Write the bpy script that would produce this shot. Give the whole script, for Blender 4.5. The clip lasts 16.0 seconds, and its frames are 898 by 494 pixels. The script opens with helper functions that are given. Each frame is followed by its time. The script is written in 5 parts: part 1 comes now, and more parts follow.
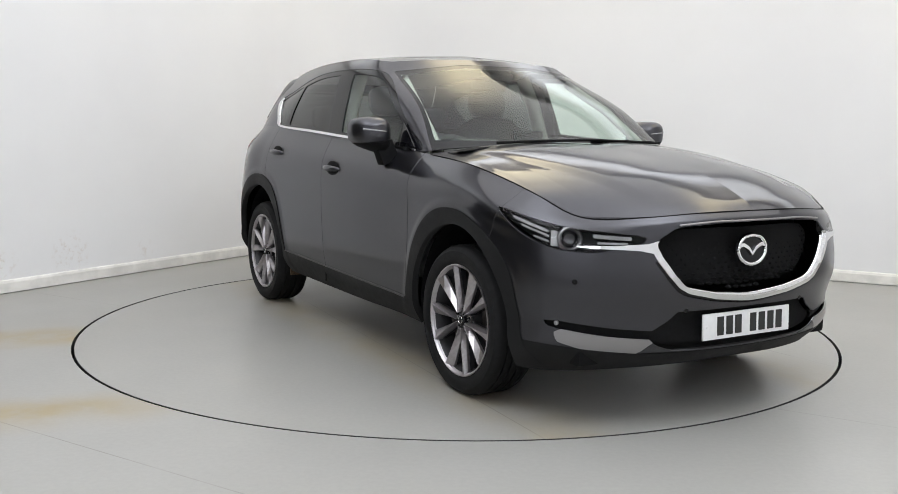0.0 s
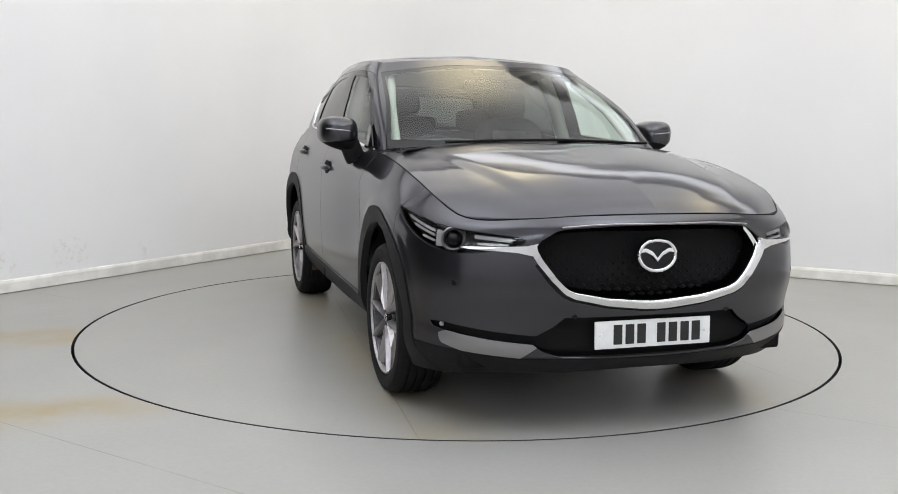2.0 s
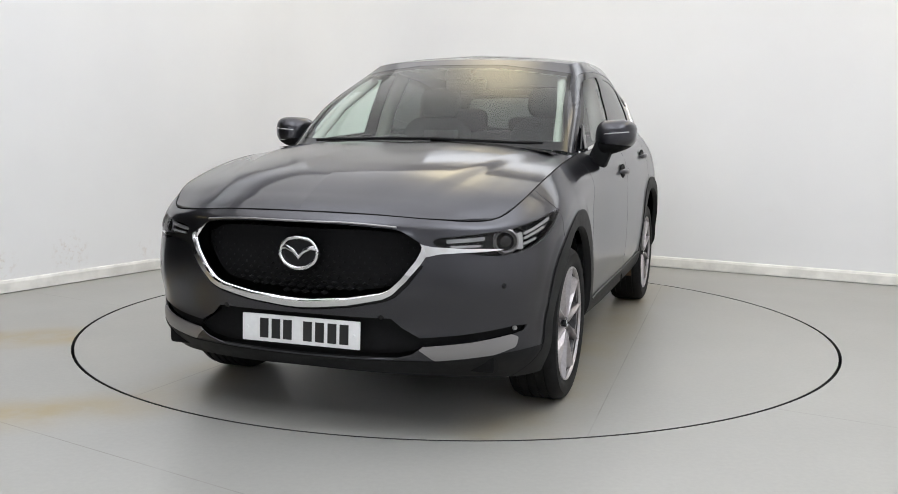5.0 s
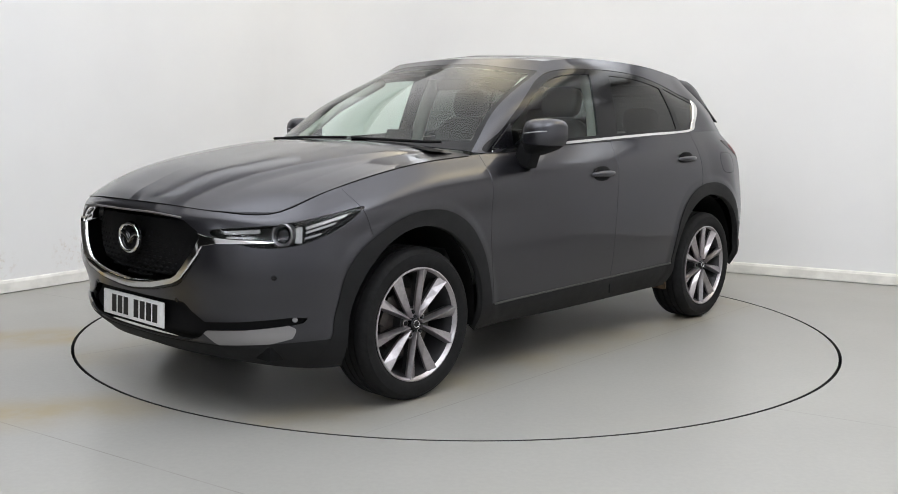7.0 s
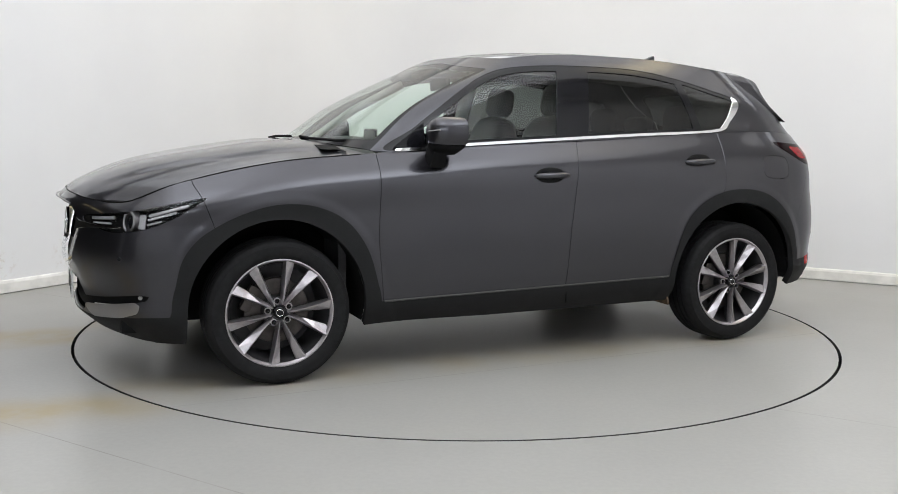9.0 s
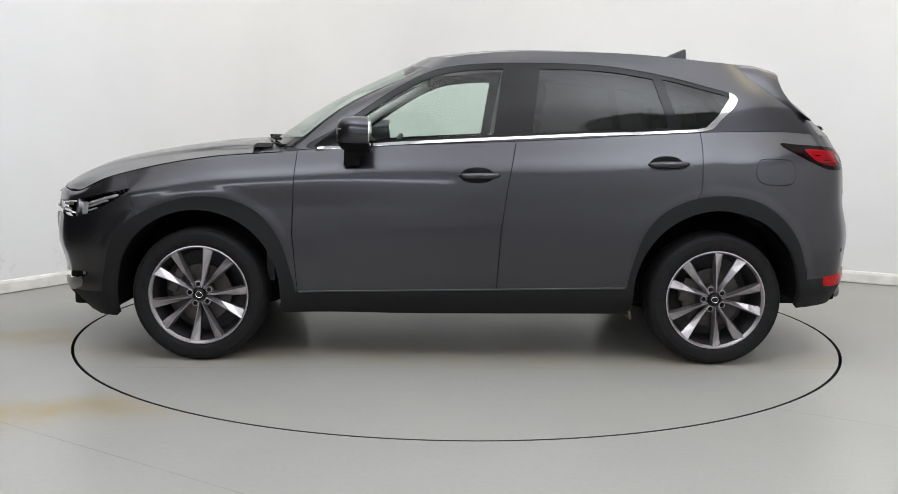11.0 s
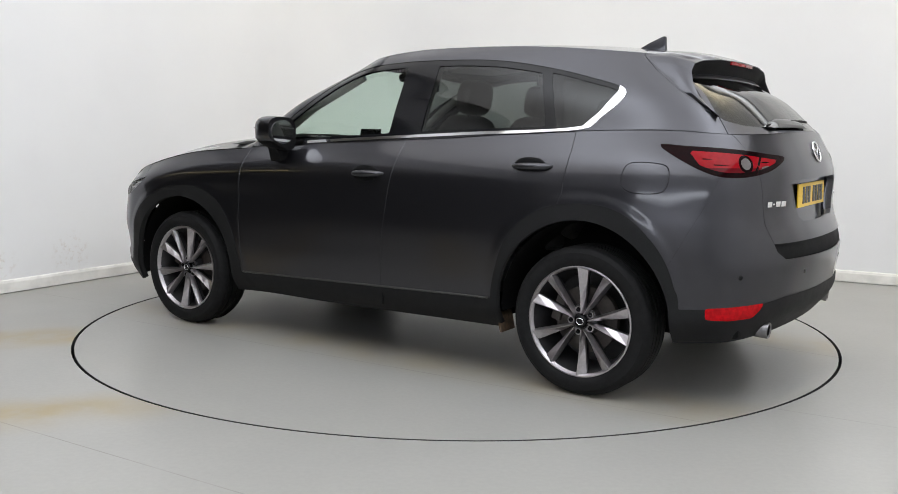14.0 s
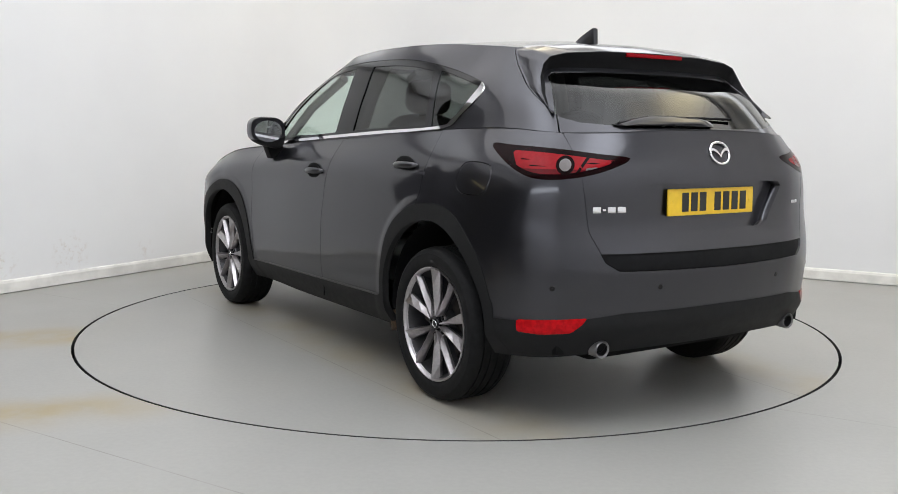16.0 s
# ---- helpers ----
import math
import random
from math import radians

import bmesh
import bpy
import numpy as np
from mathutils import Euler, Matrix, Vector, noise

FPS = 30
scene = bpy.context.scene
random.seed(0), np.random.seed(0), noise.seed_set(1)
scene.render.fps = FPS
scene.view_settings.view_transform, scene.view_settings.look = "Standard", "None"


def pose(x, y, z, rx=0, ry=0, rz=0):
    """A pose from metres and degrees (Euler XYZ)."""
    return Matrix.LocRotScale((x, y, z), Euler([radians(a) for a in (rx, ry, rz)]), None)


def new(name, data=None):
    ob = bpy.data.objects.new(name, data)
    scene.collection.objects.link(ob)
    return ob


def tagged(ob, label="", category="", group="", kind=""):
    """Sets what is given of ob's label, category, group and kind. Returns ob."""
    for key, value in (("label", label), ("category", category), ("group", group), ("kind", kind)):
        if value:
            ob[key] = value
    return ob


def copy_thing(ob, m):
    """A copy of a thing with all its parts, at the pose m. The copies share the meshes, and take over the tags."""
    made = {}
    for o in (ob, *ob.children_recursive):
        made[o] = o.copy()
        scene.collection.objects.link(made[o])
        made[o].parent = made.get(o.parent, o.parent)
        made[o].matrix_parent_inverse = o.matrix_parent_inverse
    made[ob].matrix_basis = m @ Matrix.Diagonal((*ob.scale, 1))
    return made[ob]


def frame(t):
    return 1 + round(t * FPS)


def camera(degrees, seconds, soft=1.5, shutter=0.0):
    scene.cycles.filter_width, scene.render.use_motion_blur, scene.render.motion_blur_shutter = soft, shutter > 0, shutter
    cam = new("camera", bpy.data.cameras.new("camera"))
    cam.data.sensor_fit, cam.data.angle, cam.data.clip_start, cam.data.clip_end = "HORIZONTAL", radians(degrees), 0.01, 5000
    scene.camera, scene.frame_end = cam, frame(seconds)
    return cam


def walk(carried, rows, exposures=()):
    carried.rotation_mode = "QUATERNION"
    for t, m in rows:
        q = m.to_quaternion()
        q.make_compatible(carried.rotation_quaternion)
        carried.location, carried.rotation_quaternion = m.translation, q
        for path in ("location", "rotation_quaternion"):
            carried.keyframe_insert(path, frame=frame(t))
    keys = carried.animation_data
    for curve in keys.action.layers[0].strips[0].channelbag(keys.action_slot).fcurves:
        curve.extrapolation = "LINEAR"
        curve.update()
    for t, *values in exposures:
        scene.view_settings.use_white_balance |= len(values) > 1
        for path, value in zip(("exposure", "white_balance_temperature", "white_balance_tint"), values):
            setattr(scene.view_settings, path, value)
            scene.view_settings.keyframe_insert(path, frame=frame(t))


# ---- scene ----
cam = camera(51.73, 16.0, soft=0.9)

# ---- camera (stands still) ----
EYE = (0.0, -5.766, 1.223)
CAM = pose(*EYE, 90 - 7.27, 0, 0.47) @ pose(0, 0, 0, 0, 0, 0.69)
walk(cam, [(0.0, CAM), (16.0, CAM)], exposures=[(0.0, 0.0), (16.0, 0.0)])

# ---- world and lights ----
world = bpy.data.worlds.new("world")
scene.world = world
world.use_nodes = True
world.node_tree.nodes["Background"].inputs[0].default_value = (0.5, 0.55, 0.6, 1)
world.node_tree.nodes["Background"].inputs[1].default_value = 0.05
CEIL = 4.3
WARM, COOL = (1.0, 0.82, 0.42), (0.87, 0.92, 1.0)
LAMP_POWER = 6.1


# ---- materials ----
def mat(name):
    m = bpy.data.materials.new(name)
    m.use_nodes = True
    return m, m.node_tree, m.node_tree.nodes["Principled BSDF"]


def put(bsdf, **kw):
    names = dict(color="Base Color", rough="Roughness", metal="Metallic", coat="Coat Weight", coat_rough="Coat Roughness",
                 spec="Specular IOR Level", trans="Transmission Weight", ior="IOR", emit="Emission Color", power="Emission Strength")
    for k, v in kw.items():
        bsdf.inputs[names[k]].default_value = (*v, 1) if isinstance(v, tuple) else v


def noise_tex(nt, scale, detail=4, rough=0.55, vec=None):
    n = nt.nodes.new("ShaderNodeTexNoise")
    n.inputs["Scale"].default_value, n.inputs["Detail"].default_value, n.inputs["Roughness"].default_value = scale, detail, rough
    if vec is not None:
        nt.links.new(vec, n.inputs["Vector"])
    return n.outputs[0]


def ramp(nt, src, a, b, pa=0.3, pb=0.7):
    r = nt.nodes.new("ShaderNodeValToRGB")
    r.color_ramp.interpolation = "EASE"
    r.color_ramp.elements[0].position, r.color_ramp.elements[1].position = pa, pb
    r.color_ramp.elements[0].color, r.color_ramp.elements[1].color = (*a, 1), (*b, 1)
    nt.links.new(src, r.inputs[0])
    return r.outputs[0]


def coords(nt):
    return nt.nodes.new("ShaderNodeTexCoord").outputs["Object"]


def bump(nt, bsdf, src, strength, dist):
    b = nt.nodes.new("ShaderNodeBump")
    b.inputs["Strength"].default_value, b.inputs["Distance"].default_value = strength, dist
    nt.links.new(src, b.inputs["Height"])
    nt.links.new(b.outputs[0], bsdf.inputs["Normal"])


def simple(name, color, rough=0.5, metal=0.0, vary=0.12, scale=30.0, bumps=0.0, **kw):
    m, nt, b = mat(name)
    put(b, rough=rough, metal=metal, **kw)
    c = coords(nt)
    n = noise_tex(nt, scale, vec=c)
    nt.links.new(ramp(nt, n, tuple(v * (1 - vary) for v in color), tuple(min(1, v * (1 + vary)) for v in color)), b.inputs["Base Color"])
    n2 = noise_tex(nt, scale * 0.13, vec=c)
    nt.links.new(ramp(nt, n2, (rough * 0.96,) * 3, (min(1, rough * 1.04),) * 3), b.inputs["Roughness"])
    if bumps:
        bump(nt, b, n, bumps, 0.002)
    return m


def math_node(nt, op, a, b=None, clamp=False):
    n = nt.nodes.new("ShaderNodeMath")
    n.operation, n.use_clamp = op, clamp
    for i, v in enumerate((a, b)):
        if v is None:
            continue
        if isinstance(v, (int, float)):
            n.inputs[i].default_value = v
        else:
            nt.links.new(v, n.inputs[i])
    return n.outputs[0]


def mix_color(nt, fac, a, b, blend="MIX"):
    n = nt.nodes.new("ShaderNodeMix")
    n.data_type, n.blend_type = "RGBA", blend
    for sock, v in ((n.inputs[0], fac), (n.inputs[6], a), (n.inputs[7], b)):
        if isinstance(v, tuple):
            sock.default_value = (*v, 1)
        elif isinstance(v, (int, float)):
            sock.default_value = v
        else:
            nt.links.new(v, sock)
    return n.outputs[2]


def paint_mat():
    """Dark grey metallic car paint under clear coat."""
    m, nt, b = mat("metallic_grey_paint")
    put(b, metal=0.9, rough=0.285, coat=0.85, coat_rough=0.05)
    b.inputs["Coat IOR"].default_value = 1.42
    b.inputs["Specular Tint"].default_value = (0.55, 0.55, 0.58, 1)
    c = coords(nt)
    flake = noise_tex(nt, 900, 2, vec=c)
    big = noise_tex(nt, 1.3, 3, vec=c)
    col = ramp(nt, flake, (0.0435, 0.0432, 0.0495), (0.060, 0.0595, 0.0675), 0.35, 0.65)
    nt.links.new(mix_color(nt, math_node(nt, "MULTIPLY", big, 0.12), col, (0.047, 0.0465, 0.051)), b.inputs["Base Color"])
    return m


def glass_mat(name, tint, gloss=0.9):
    m, nt, b = mat(name)
    nt.nodes.remove(b)
    out = nt.nodes["Material Output"]
    tr, gl, mx = (nt.nodes.new("ShaderNodeBsdf" + k) for k in ("Transparent", "Glossy", "Diffuse"))
    nt.nodes.remove(mx)
    mx = nt.nodes.new("ShaderNodeMixShader")
    lw = nt.nodes.new("ShaderNodeLayerWeight")
    lw.inputs[0].default_value = 0.5
    gain = math_node(nt, "ADD", math_node(nt, "MULTIPLY", math_node(nt, "POWER", lw.outputs["Facing"], 4.5), 0.85), 0.04, True)
    tr.inputs[0].default_value = (*tint, 1)
    gl.inputs[0].default_value, gl.inputs["Roughness"].default_value = (gloss,) * 3 + (1,), 0.015
    nt.links.new(gain, mx.inputs[0])
    nt.links.new(tr.outputs[0], mx.inputs[1])
    nt.links.new(gl.outputs[0], mx.inputs[2])
    nt.links.new(mx.outputs[0], out.inputs[0])
    return m


def line_mask(nt, pos, a, b, half, soft):
    """1 near the floor line through a and b."""
    d = Vector((b[0] - a[0], b[1] - a[1])).normalized()
    n = (-d.y, d.x)
    v = nt.nodes.new("ShaderNodeVectorMath")
    v.operation = "DOT_PRODUCT"
    v.inputs[1].default_value = (n[0], n[1], 0)
    nt.links.new(pos, v.inputs[0])
    dist = math_node(nt, "ABSOLUTE", math_node(nt, "SUBTRACT", v.outputs["Value"], n[0] * a[0] + n[1] * a[1]))
    return math_node(nt, "SUBTRACT", 1.0, math_node(nt, "DIVIDE", math_node(nt, "SUBTRACT", dist, half), soft), True)


def floor_mat(name, joints, tracks, smudge):
    """Grey painted concrete with hairline joints and rusty tyre tracks."""
    m, nt, b = mat(name)
    pos = coords(nt)
    put(b, rough=0.3, spec=0.45)
    base = ramp(nt, noise_tex(nt, 0.8, 5, 0.6, vec=pos), (0.287, 0.283, 0.266), (0.35, 0.346, 0.326), 0.0, 1.0)
    fine = noise_tex(nt, 45, 5, vec=pos)
    base = mix_color(nt, 0.10, base, ramp(nt, fine, (0.25, 0.25, 0.24), (0.42, 0.415, 0.395)))
    blot = ramp(nt, noise_tex(nt, 1.6, 2, 0.5, vec=pos), (0, 0, 0), (1, 1, 1), 0.3, 1.0)
    base = mix_color(nt, math_node(nt, "MULTIPLY", blot, smudge), base, (0.29, 0.25, 0.165))
    for a, c, half, soft, amount in tracks:
        k = line_mask(nt, pos, a, c, half, soft)
        k = math_node(nt, "MULTIPLY", k, ramp(nt, noise_tex(nt, 3.5, 4, vec=pos), (0.25,) * 3, (1.0,) * 3))
        sep = nt.nodes.new("ShaderNodeSeparateXYZ")
        nt.links.new(pos, sep.inputs[0])
        fade = math_node(nt, "MULTIPLY", math_node(nt, "ADD", sep.outputs[0], 1.0 if joints is JOINTS else -9.0), -1.1, True)
        base = mix_color(nt, math_node(nt, "MULTIPLY", math_node(nt, "MULTIPLY", k, fade), amount), base, (0.31, 0.235, 0.10))
    for a, c in joints:
        k = line_mask(nt, pos, a, c, 0.0012, 0.0035)
        base = mix_color(nt, math_node(nt, "MULTIPLY", k, ramp(nt, noise_tex(nt, 2.2, 3, vec=pos), (0.15,) * 3, (0.8,) * 3)), base, (0.16, 0.15, 0.13))
    nt.links.new(base, b.inputs["Base Color"])
    nt.links.new(ramp(nt, noise_tex(nt, 1.2, 4, vec=pos), (0.28,) * 3, (0.36,) * 3, 0.0, 1.0), b.inputs["Roughness"])
    bump(nt, b, fine, 0.05, 0.002)
    return m


def wall_stain(nt, b, pos, base, scuff):
    """Faint scuffs everywhere and a brown splash low on the wall near the drive-in opening."""
    col = mix_color(nt, math_node(nt, "MULTIPLY", scuff, 0.08), base, (0.6, 0.52, 0.42))
    for place, size, amount in (((-2.95, 1.30, 0.24), 0.20, 0.55), ((-3.25, 0.80, 0.20), 0.16, 0.45), ((-2.6, 1.9, 0.18), 0.14, 0.3)):
        d = nt.nodes.new("ShaderNodeVectorMath")
        d.operation = "DISTANCE"
        d.inputs[1].default_value = place
        nt.links.new(pos, d.inputs[0])
        k = math_node(nt, "SUBTRACT", 1.0, math_node(nt, "DIVIDE", d.outputs["Value"], size), True)
        k = math_node(nt, "MULTIPLY", k, ramp(nt, noise_tex(nt, 22, 5, 0.65, vec=pos), (0, 0, 0), (1, 1, 1), 0.5, 0.72))
        col = mix_color(nt, math_node(nt, "MULTIPLY", k, amount), col, (0.42, 0.27, 0.15))
    nt.links.new(col, b.inputs["Base Color"])


def wall_mat():
    """White painted plaster with roller texture and faint scuffs."""
    m, nt, b = mat("white_wall_paint")
    pos = coords(nt)
    put(b, rough=0.55)
    base = ramp(nt, noise_tex(nt, 0.5, 4, vec=pos), (0.79, 0.79, 0.80), (0.84, 0.84, 0.845))
    scuff = ramp(nt, noise_tex(nt, 3.0, 6, 0.7, vec=pos), (0, 0, 0), (1, 1, 1), 0.66, 0.8)
    wall_stain(nt, b, pos, base, scuff)
    bump(nt, b, noise_tex(nt, 160, 3, vec=pos), 0.06, 0.001)
    return m


def glow(name, color, power, half=0.0, axis=0, long=0.0):
    """A glowing diffuser, brightest along its middle where the tubes are."""
    m, nt, b = mat(name)
    put(b, color=(0.8, 0.8, 0.8), emit=color, power=power)
    if half:
        sep = nt.nodes.new("ShaderNodeSeparateXYZ")
        nt.links.new(coords(nt), sep.inputs[0])
        k = math_node(nt, "SUBTRACT", 1.0, math_node(nt, "POWER", math_node(nt, "DIVIDE", math_node(nt, "ABSOLUTE", sep.outputs[axis]), half), 2.0), True)
        k = math_node(nt, "POWER", k, 1.6)
        if long:
            e = math_node(nt, "SUBTRACT", 1.0, math_node(nt, "POWER", math_node(nt, "DIVIDE", math_node(nt, "ABSOLUTE", sep.outputs[1]), long), 2.0), True)
            k = math_node(nt, "MULTIPLY", k, e)
        k = math_node(nt, "ADD", math_node(nt, "MULTIPLY", k, 0.8), 0.2)
        nt.links.new(math_node(nt, "MULTIPLY", k, power), b.inputs["Emission Strength"])
    return m


PAINT = paint_mat()
CLAD = simple("black_textured_plastic", (0.009, 0.0092, 0.0098), 0.6, vary=0.1, scale=180, bumps=0.15, spec=0.22)
BLACK = simple("matt_black_plastic", (0.006, 0.006, 0.0065), 0.75, scale=60, spec=0.15)
GLOSSB = simple("gloss_black_trim", (0.006, 0.006, 0.0075), 0.08, scale=40, spec=0.28)
CHROME = simple("chrome", (0.82, 0.82, 0.83), 0.06, 1.0, vary=0.03)
SILVER = simple("satin_grey_metal", (0.21, 0.205, 0.21), 0.3, 0.9, vary=0.01, scale=300)
RIM = simple("machined_grey_alloy", (0.46, 0.435, 0.45), 0.33, 0.95, vary=0.08, scale=60)
SATIN = simple("satin_bumper_metal", (0.30, 0.29, 0.295), 0.3, 0.85, vary=0.0, scale=300)
# lighter than the cladding, to hold the highlight on the sill's upper lip
SILL_SHEEN = simple("sill_sheen_grey", (0.05, 0.049, 0.048), 0.42, 0.2, vary=0.05)
MUD = simple("dried_brown_mud", (0.085, 0.055, 0.032), 0.85, vary=0.35, scale=40, bumps=0.3)
RIMD = simple("dark_grey_alloy", (0.05, 0.049, 0.052), 0.4, 0.5)
RUBBER = simple("tyre_rubber", (0.0085, 0.0085, 0.009), 0.7, vary=0.25, scale=40, bumps=0.1, spec=0.2)
BRAKE = simple("worn_brake_steel", (0.085, 0.075, 0.07), 0.55, 0.6, vary=0.3, scale=18)
GLASS = glass_mat("clear_green_glass", (0.80, 0.89, 0.84))
PRIVACY = glass_mat("privacy_glass", (0.125, 0.134, 0.132))
LENS = glass_mat("lamp_lens", (0.93, 0.93, 0.94), 0.45)
RED = simple("red_lamp_plastic", (0.22, 0.002, 0.006), 0.12, vary=0.08, scale=60, spec=0.12)
DEEPRED = simple("deep_red_lamp_plastic", (0.09, 0.001, 0.004), 0.12, vary=0.08, scale=60, spec=0.12)
REDB = simple("bright_red_reflector", (0.40, 0.003, 0.006), 0.15, vary=0.25, scale=45, spec=0.15)
DARKRED = simple("dark_red_lamp_plastic", (0.006, 0.001, 0.0015), 0.08, spec=0.06)
CLEARLAMP = simple("clear_lamp_plastic", (0.38, 0.38, 0.38), 0.2, 0.15)
DIMLAMP = simple("smoked_clear_lamp_plastic", (0.13, 0.115, 0.115), 0.15, 0.2)
SEAT = simple("black_leather", (0.022, 0.022, 0.023), 0.42, vary=0.2, scale=90, bumps=0.3)
LINER = simple("pale_headlining", (0.42, 0.41, 0.38), 0.9, scale=120)
DASH = simple("dark_soft_dashboard", (0.03, 0.03, 0.032), 0.6, scale=120, bumps=0.2)
WHITEP = simple("white_reflective_plate", (0.80, 0.80, 0.80), 0.35, vary=0.03)
YELLOWP = simple("yellow_reflective_plate", (0.86, 0.55, 0.03), 0.35, vary=0.04)
INK = simple("black_plate_bars", (0.012, 0.012, 0.012), 0.4)
MIRROR = simple("mirror_glass", (0.9, 0.9, 0.9), 0.01, 1.0, vary=0.01)
WALL = wall_mat()
SKIRT = simple("white_gloss_skirting", (0.77, 0.755, 0.72), 0.35, vary=0.12, scale=5)
# dark colour carries the dimness of the unseen hall
DARK = simple("near_black_hall_wall", (0.05, 0.05, 0.048), 0.8, scale=4)
CEILM = simple("off_white_ceiling", (0.75, 0.75, 0.74), 0.8, vary=0.03, scale=2)
# near black on the groove's inner faces, for the shade inside it
PITM = simple("gap_shade_black", (0.02, 0.02, 0.02), 0.7)
JOINTS = [((-1.882, -2.076), (-0.695, -2.801)), ((1.429, -1.734), (1.862, -1.985))]
TRACKS = [((-2.6, -0.62), (-1.9, -0.38), 0.08, 0.22, 1.0), ((-1.92, -2.02), (-1.31, -1.78), 0.08, 0.22, 1.0)]
FLOORM = floor_mat("grey_floor_paint", JOINTS, TRACKS, 0.0)
DISCM = floor_mat("grey_turntable_paint", [((2.076, -0.83), (1.567, -0.79)), ((1.152, 1.18), (1.755, 1.2))], [((-2, 0.92), (2, 0.90), 0.08, 0.22, 0.42), ((-2, -0.70), (2, -0.72), 0.08, 0.22, 0.42)], 0.08)


# ---- mesh helpers ----
def from_lists(name, verts, faces, material, smooth=True, normals=None):
    me = bpy.data.meshes.new(name)
    me.from_pydata([tuple(v) for v in verts], [], faces)
    for m in material if isinstance(material, (list, tuple)) else (material,):
        me.materials.append(m)
    if smooth:
        me.polygons.foreach_set("use_smooth", [True] * len(me.polygons))
    me.update()
    if normals is not None:
        me.normals_split_custom_set_from_vertices([tuple(n) for n in normals])
    return me


def part(name, data, material, parent, label=""):
    """Links a bmesh or mesh as one part of a thing."""
    if isinstance(data, bmesh.types.BMesh):
        me = bpy.data.meshes.new(name)
        data.to_mesh(me)
        data.free()
        me.materials.append(material)
    else:
        me = data
    ob = new(name, me)
    ob.parent = parent
    return tagged(ob, label)


def smooth(bm, angle=35):
    for f in bm.faces:
        f.smooth = True
    for e in bm.edges:
        if len(e.link_faces) == 2 and e.calc_face_angle(0) > radians(angle):
            e.smooth = False
    return bm


def box(sx, sy, sz, m=Matrix(), bevel=0.0, seg=2):
    bm = bmesh.new()
    bmesh.ops.create_cube(bm, size=1, matrix=Matrix.Diagonal((sx, sy, sz, 1)))
    if bevel:
        bmesh.ops.bevel(bm, geom=bm.edges[:], offset=bevel, segments=seg, profile=0.6, affect="EDGES")
    bmesh.ops.transform(bm, matrix=m, verts=bm.verts)
    return smooth(bm, 50)


def lathe(profile, n=64, m=Matrix(), closed=False):
    """Spins (radius, y) pairs round the y axis."""
    bm = bmesh.new()
    rings = []
    for r, y in profile:
        rings.append([bm.verts.new((r * math.cos(2 * math.pi * i / n), y, r * math.sin(2 * math.pi * i / n))) for i in range(n)])
    pairs = list(zip(rings, rings[1:])) + ([(rings[-1], rings[0])] if closed else [])
    for a, b in pairs:
        for i in range(n):
            bm.faces.new((a[i], a[(i + 1) % n], b[(i + 1) % n], b[i]))
    bmesh.ops.recalc_face_normals(bm, faces=bm.faces)
    bmesh.ops.transform(bm, matrix=m, verts=bm.verts)
    return smooth(bm, 40)


def tube(points, radius, n=8, closed=False, flat=1.0):
    """A round bar along points."""
    pts = [Vector(p) for p in points]
    bm, rings, k = bmesh.new(), [], len(pts)
    up = Vector((0, 0, 1))
    for i, p in enumerate(pts):
        a = pts[(i - 1) % k] if closed or i else p
        b = pts[(i + 1) % k] if closed or i < k - 1 else p
        t = (b - a).normalized()
        s = t.cross(up)
        s = s.normalized() if s.length > 1e-4 else Vector((1, 0, 0))
        w = s.cross(t)
        rings.append([bm.verts.new(p + radius * (math.cos(2 * math.pi * j / n) * s + flat * math.sin(2 * math.pi * j / n) * w)) for j in range(n)])
    for i in range(k if closed else k - 1):
        a, b = rings[i], rings[(i + 1) % k]
        for j in range(n):
            bm.faces.new((a[j], a[(j + 1) % n], b[(j + 1) % n], b[j]))
    if not closed:
        bm.faces.new(rings[0]), bm.faces.new(rings[-1])
    bmesh.ops.recalc_face_normals(bm, faces=bm.faces)
    return smooth(bm, 60)


def slab(outline, thick, m=Matrix(), bevel=0.0):
    """A plate with a (a, b) outline in its xz plane, thick along y."""
    bm = bmesh.new()
    f = bm.faces.new([bm.verts.new((a, -thick / 2, b)) for a, b in outline])
    r = bmesh.ops.extrude_face_region(bm, geom=[f])
    bmesh.ops.translate(bm, vec=(0, thick, 0), verts=[v for v in r["geom"] if isinstance(v, bmesh.types.BMVert)])
    bmesh.ops.recalc_face_normals(bm, faces=bm.faces)
    if bevel:
        bmesh.ops.bevel(bm, geom=bm.edges[:], offset=bevel, segments=2, profile=0.6, affect="EDGES")
    bmesh.ops.transform(bm, matrix=m, verts=bm.verts)
    return smooth(bm, 40)


def join(*bms):
    out = bmesh.new()
    for b in bms:
        me = bpy.data.meshes.new("tmp")
        b.to_mesh(me)
        b.free()
        out.from_mesh(me)
        bpy.data.meshes.remove(me)
    return out


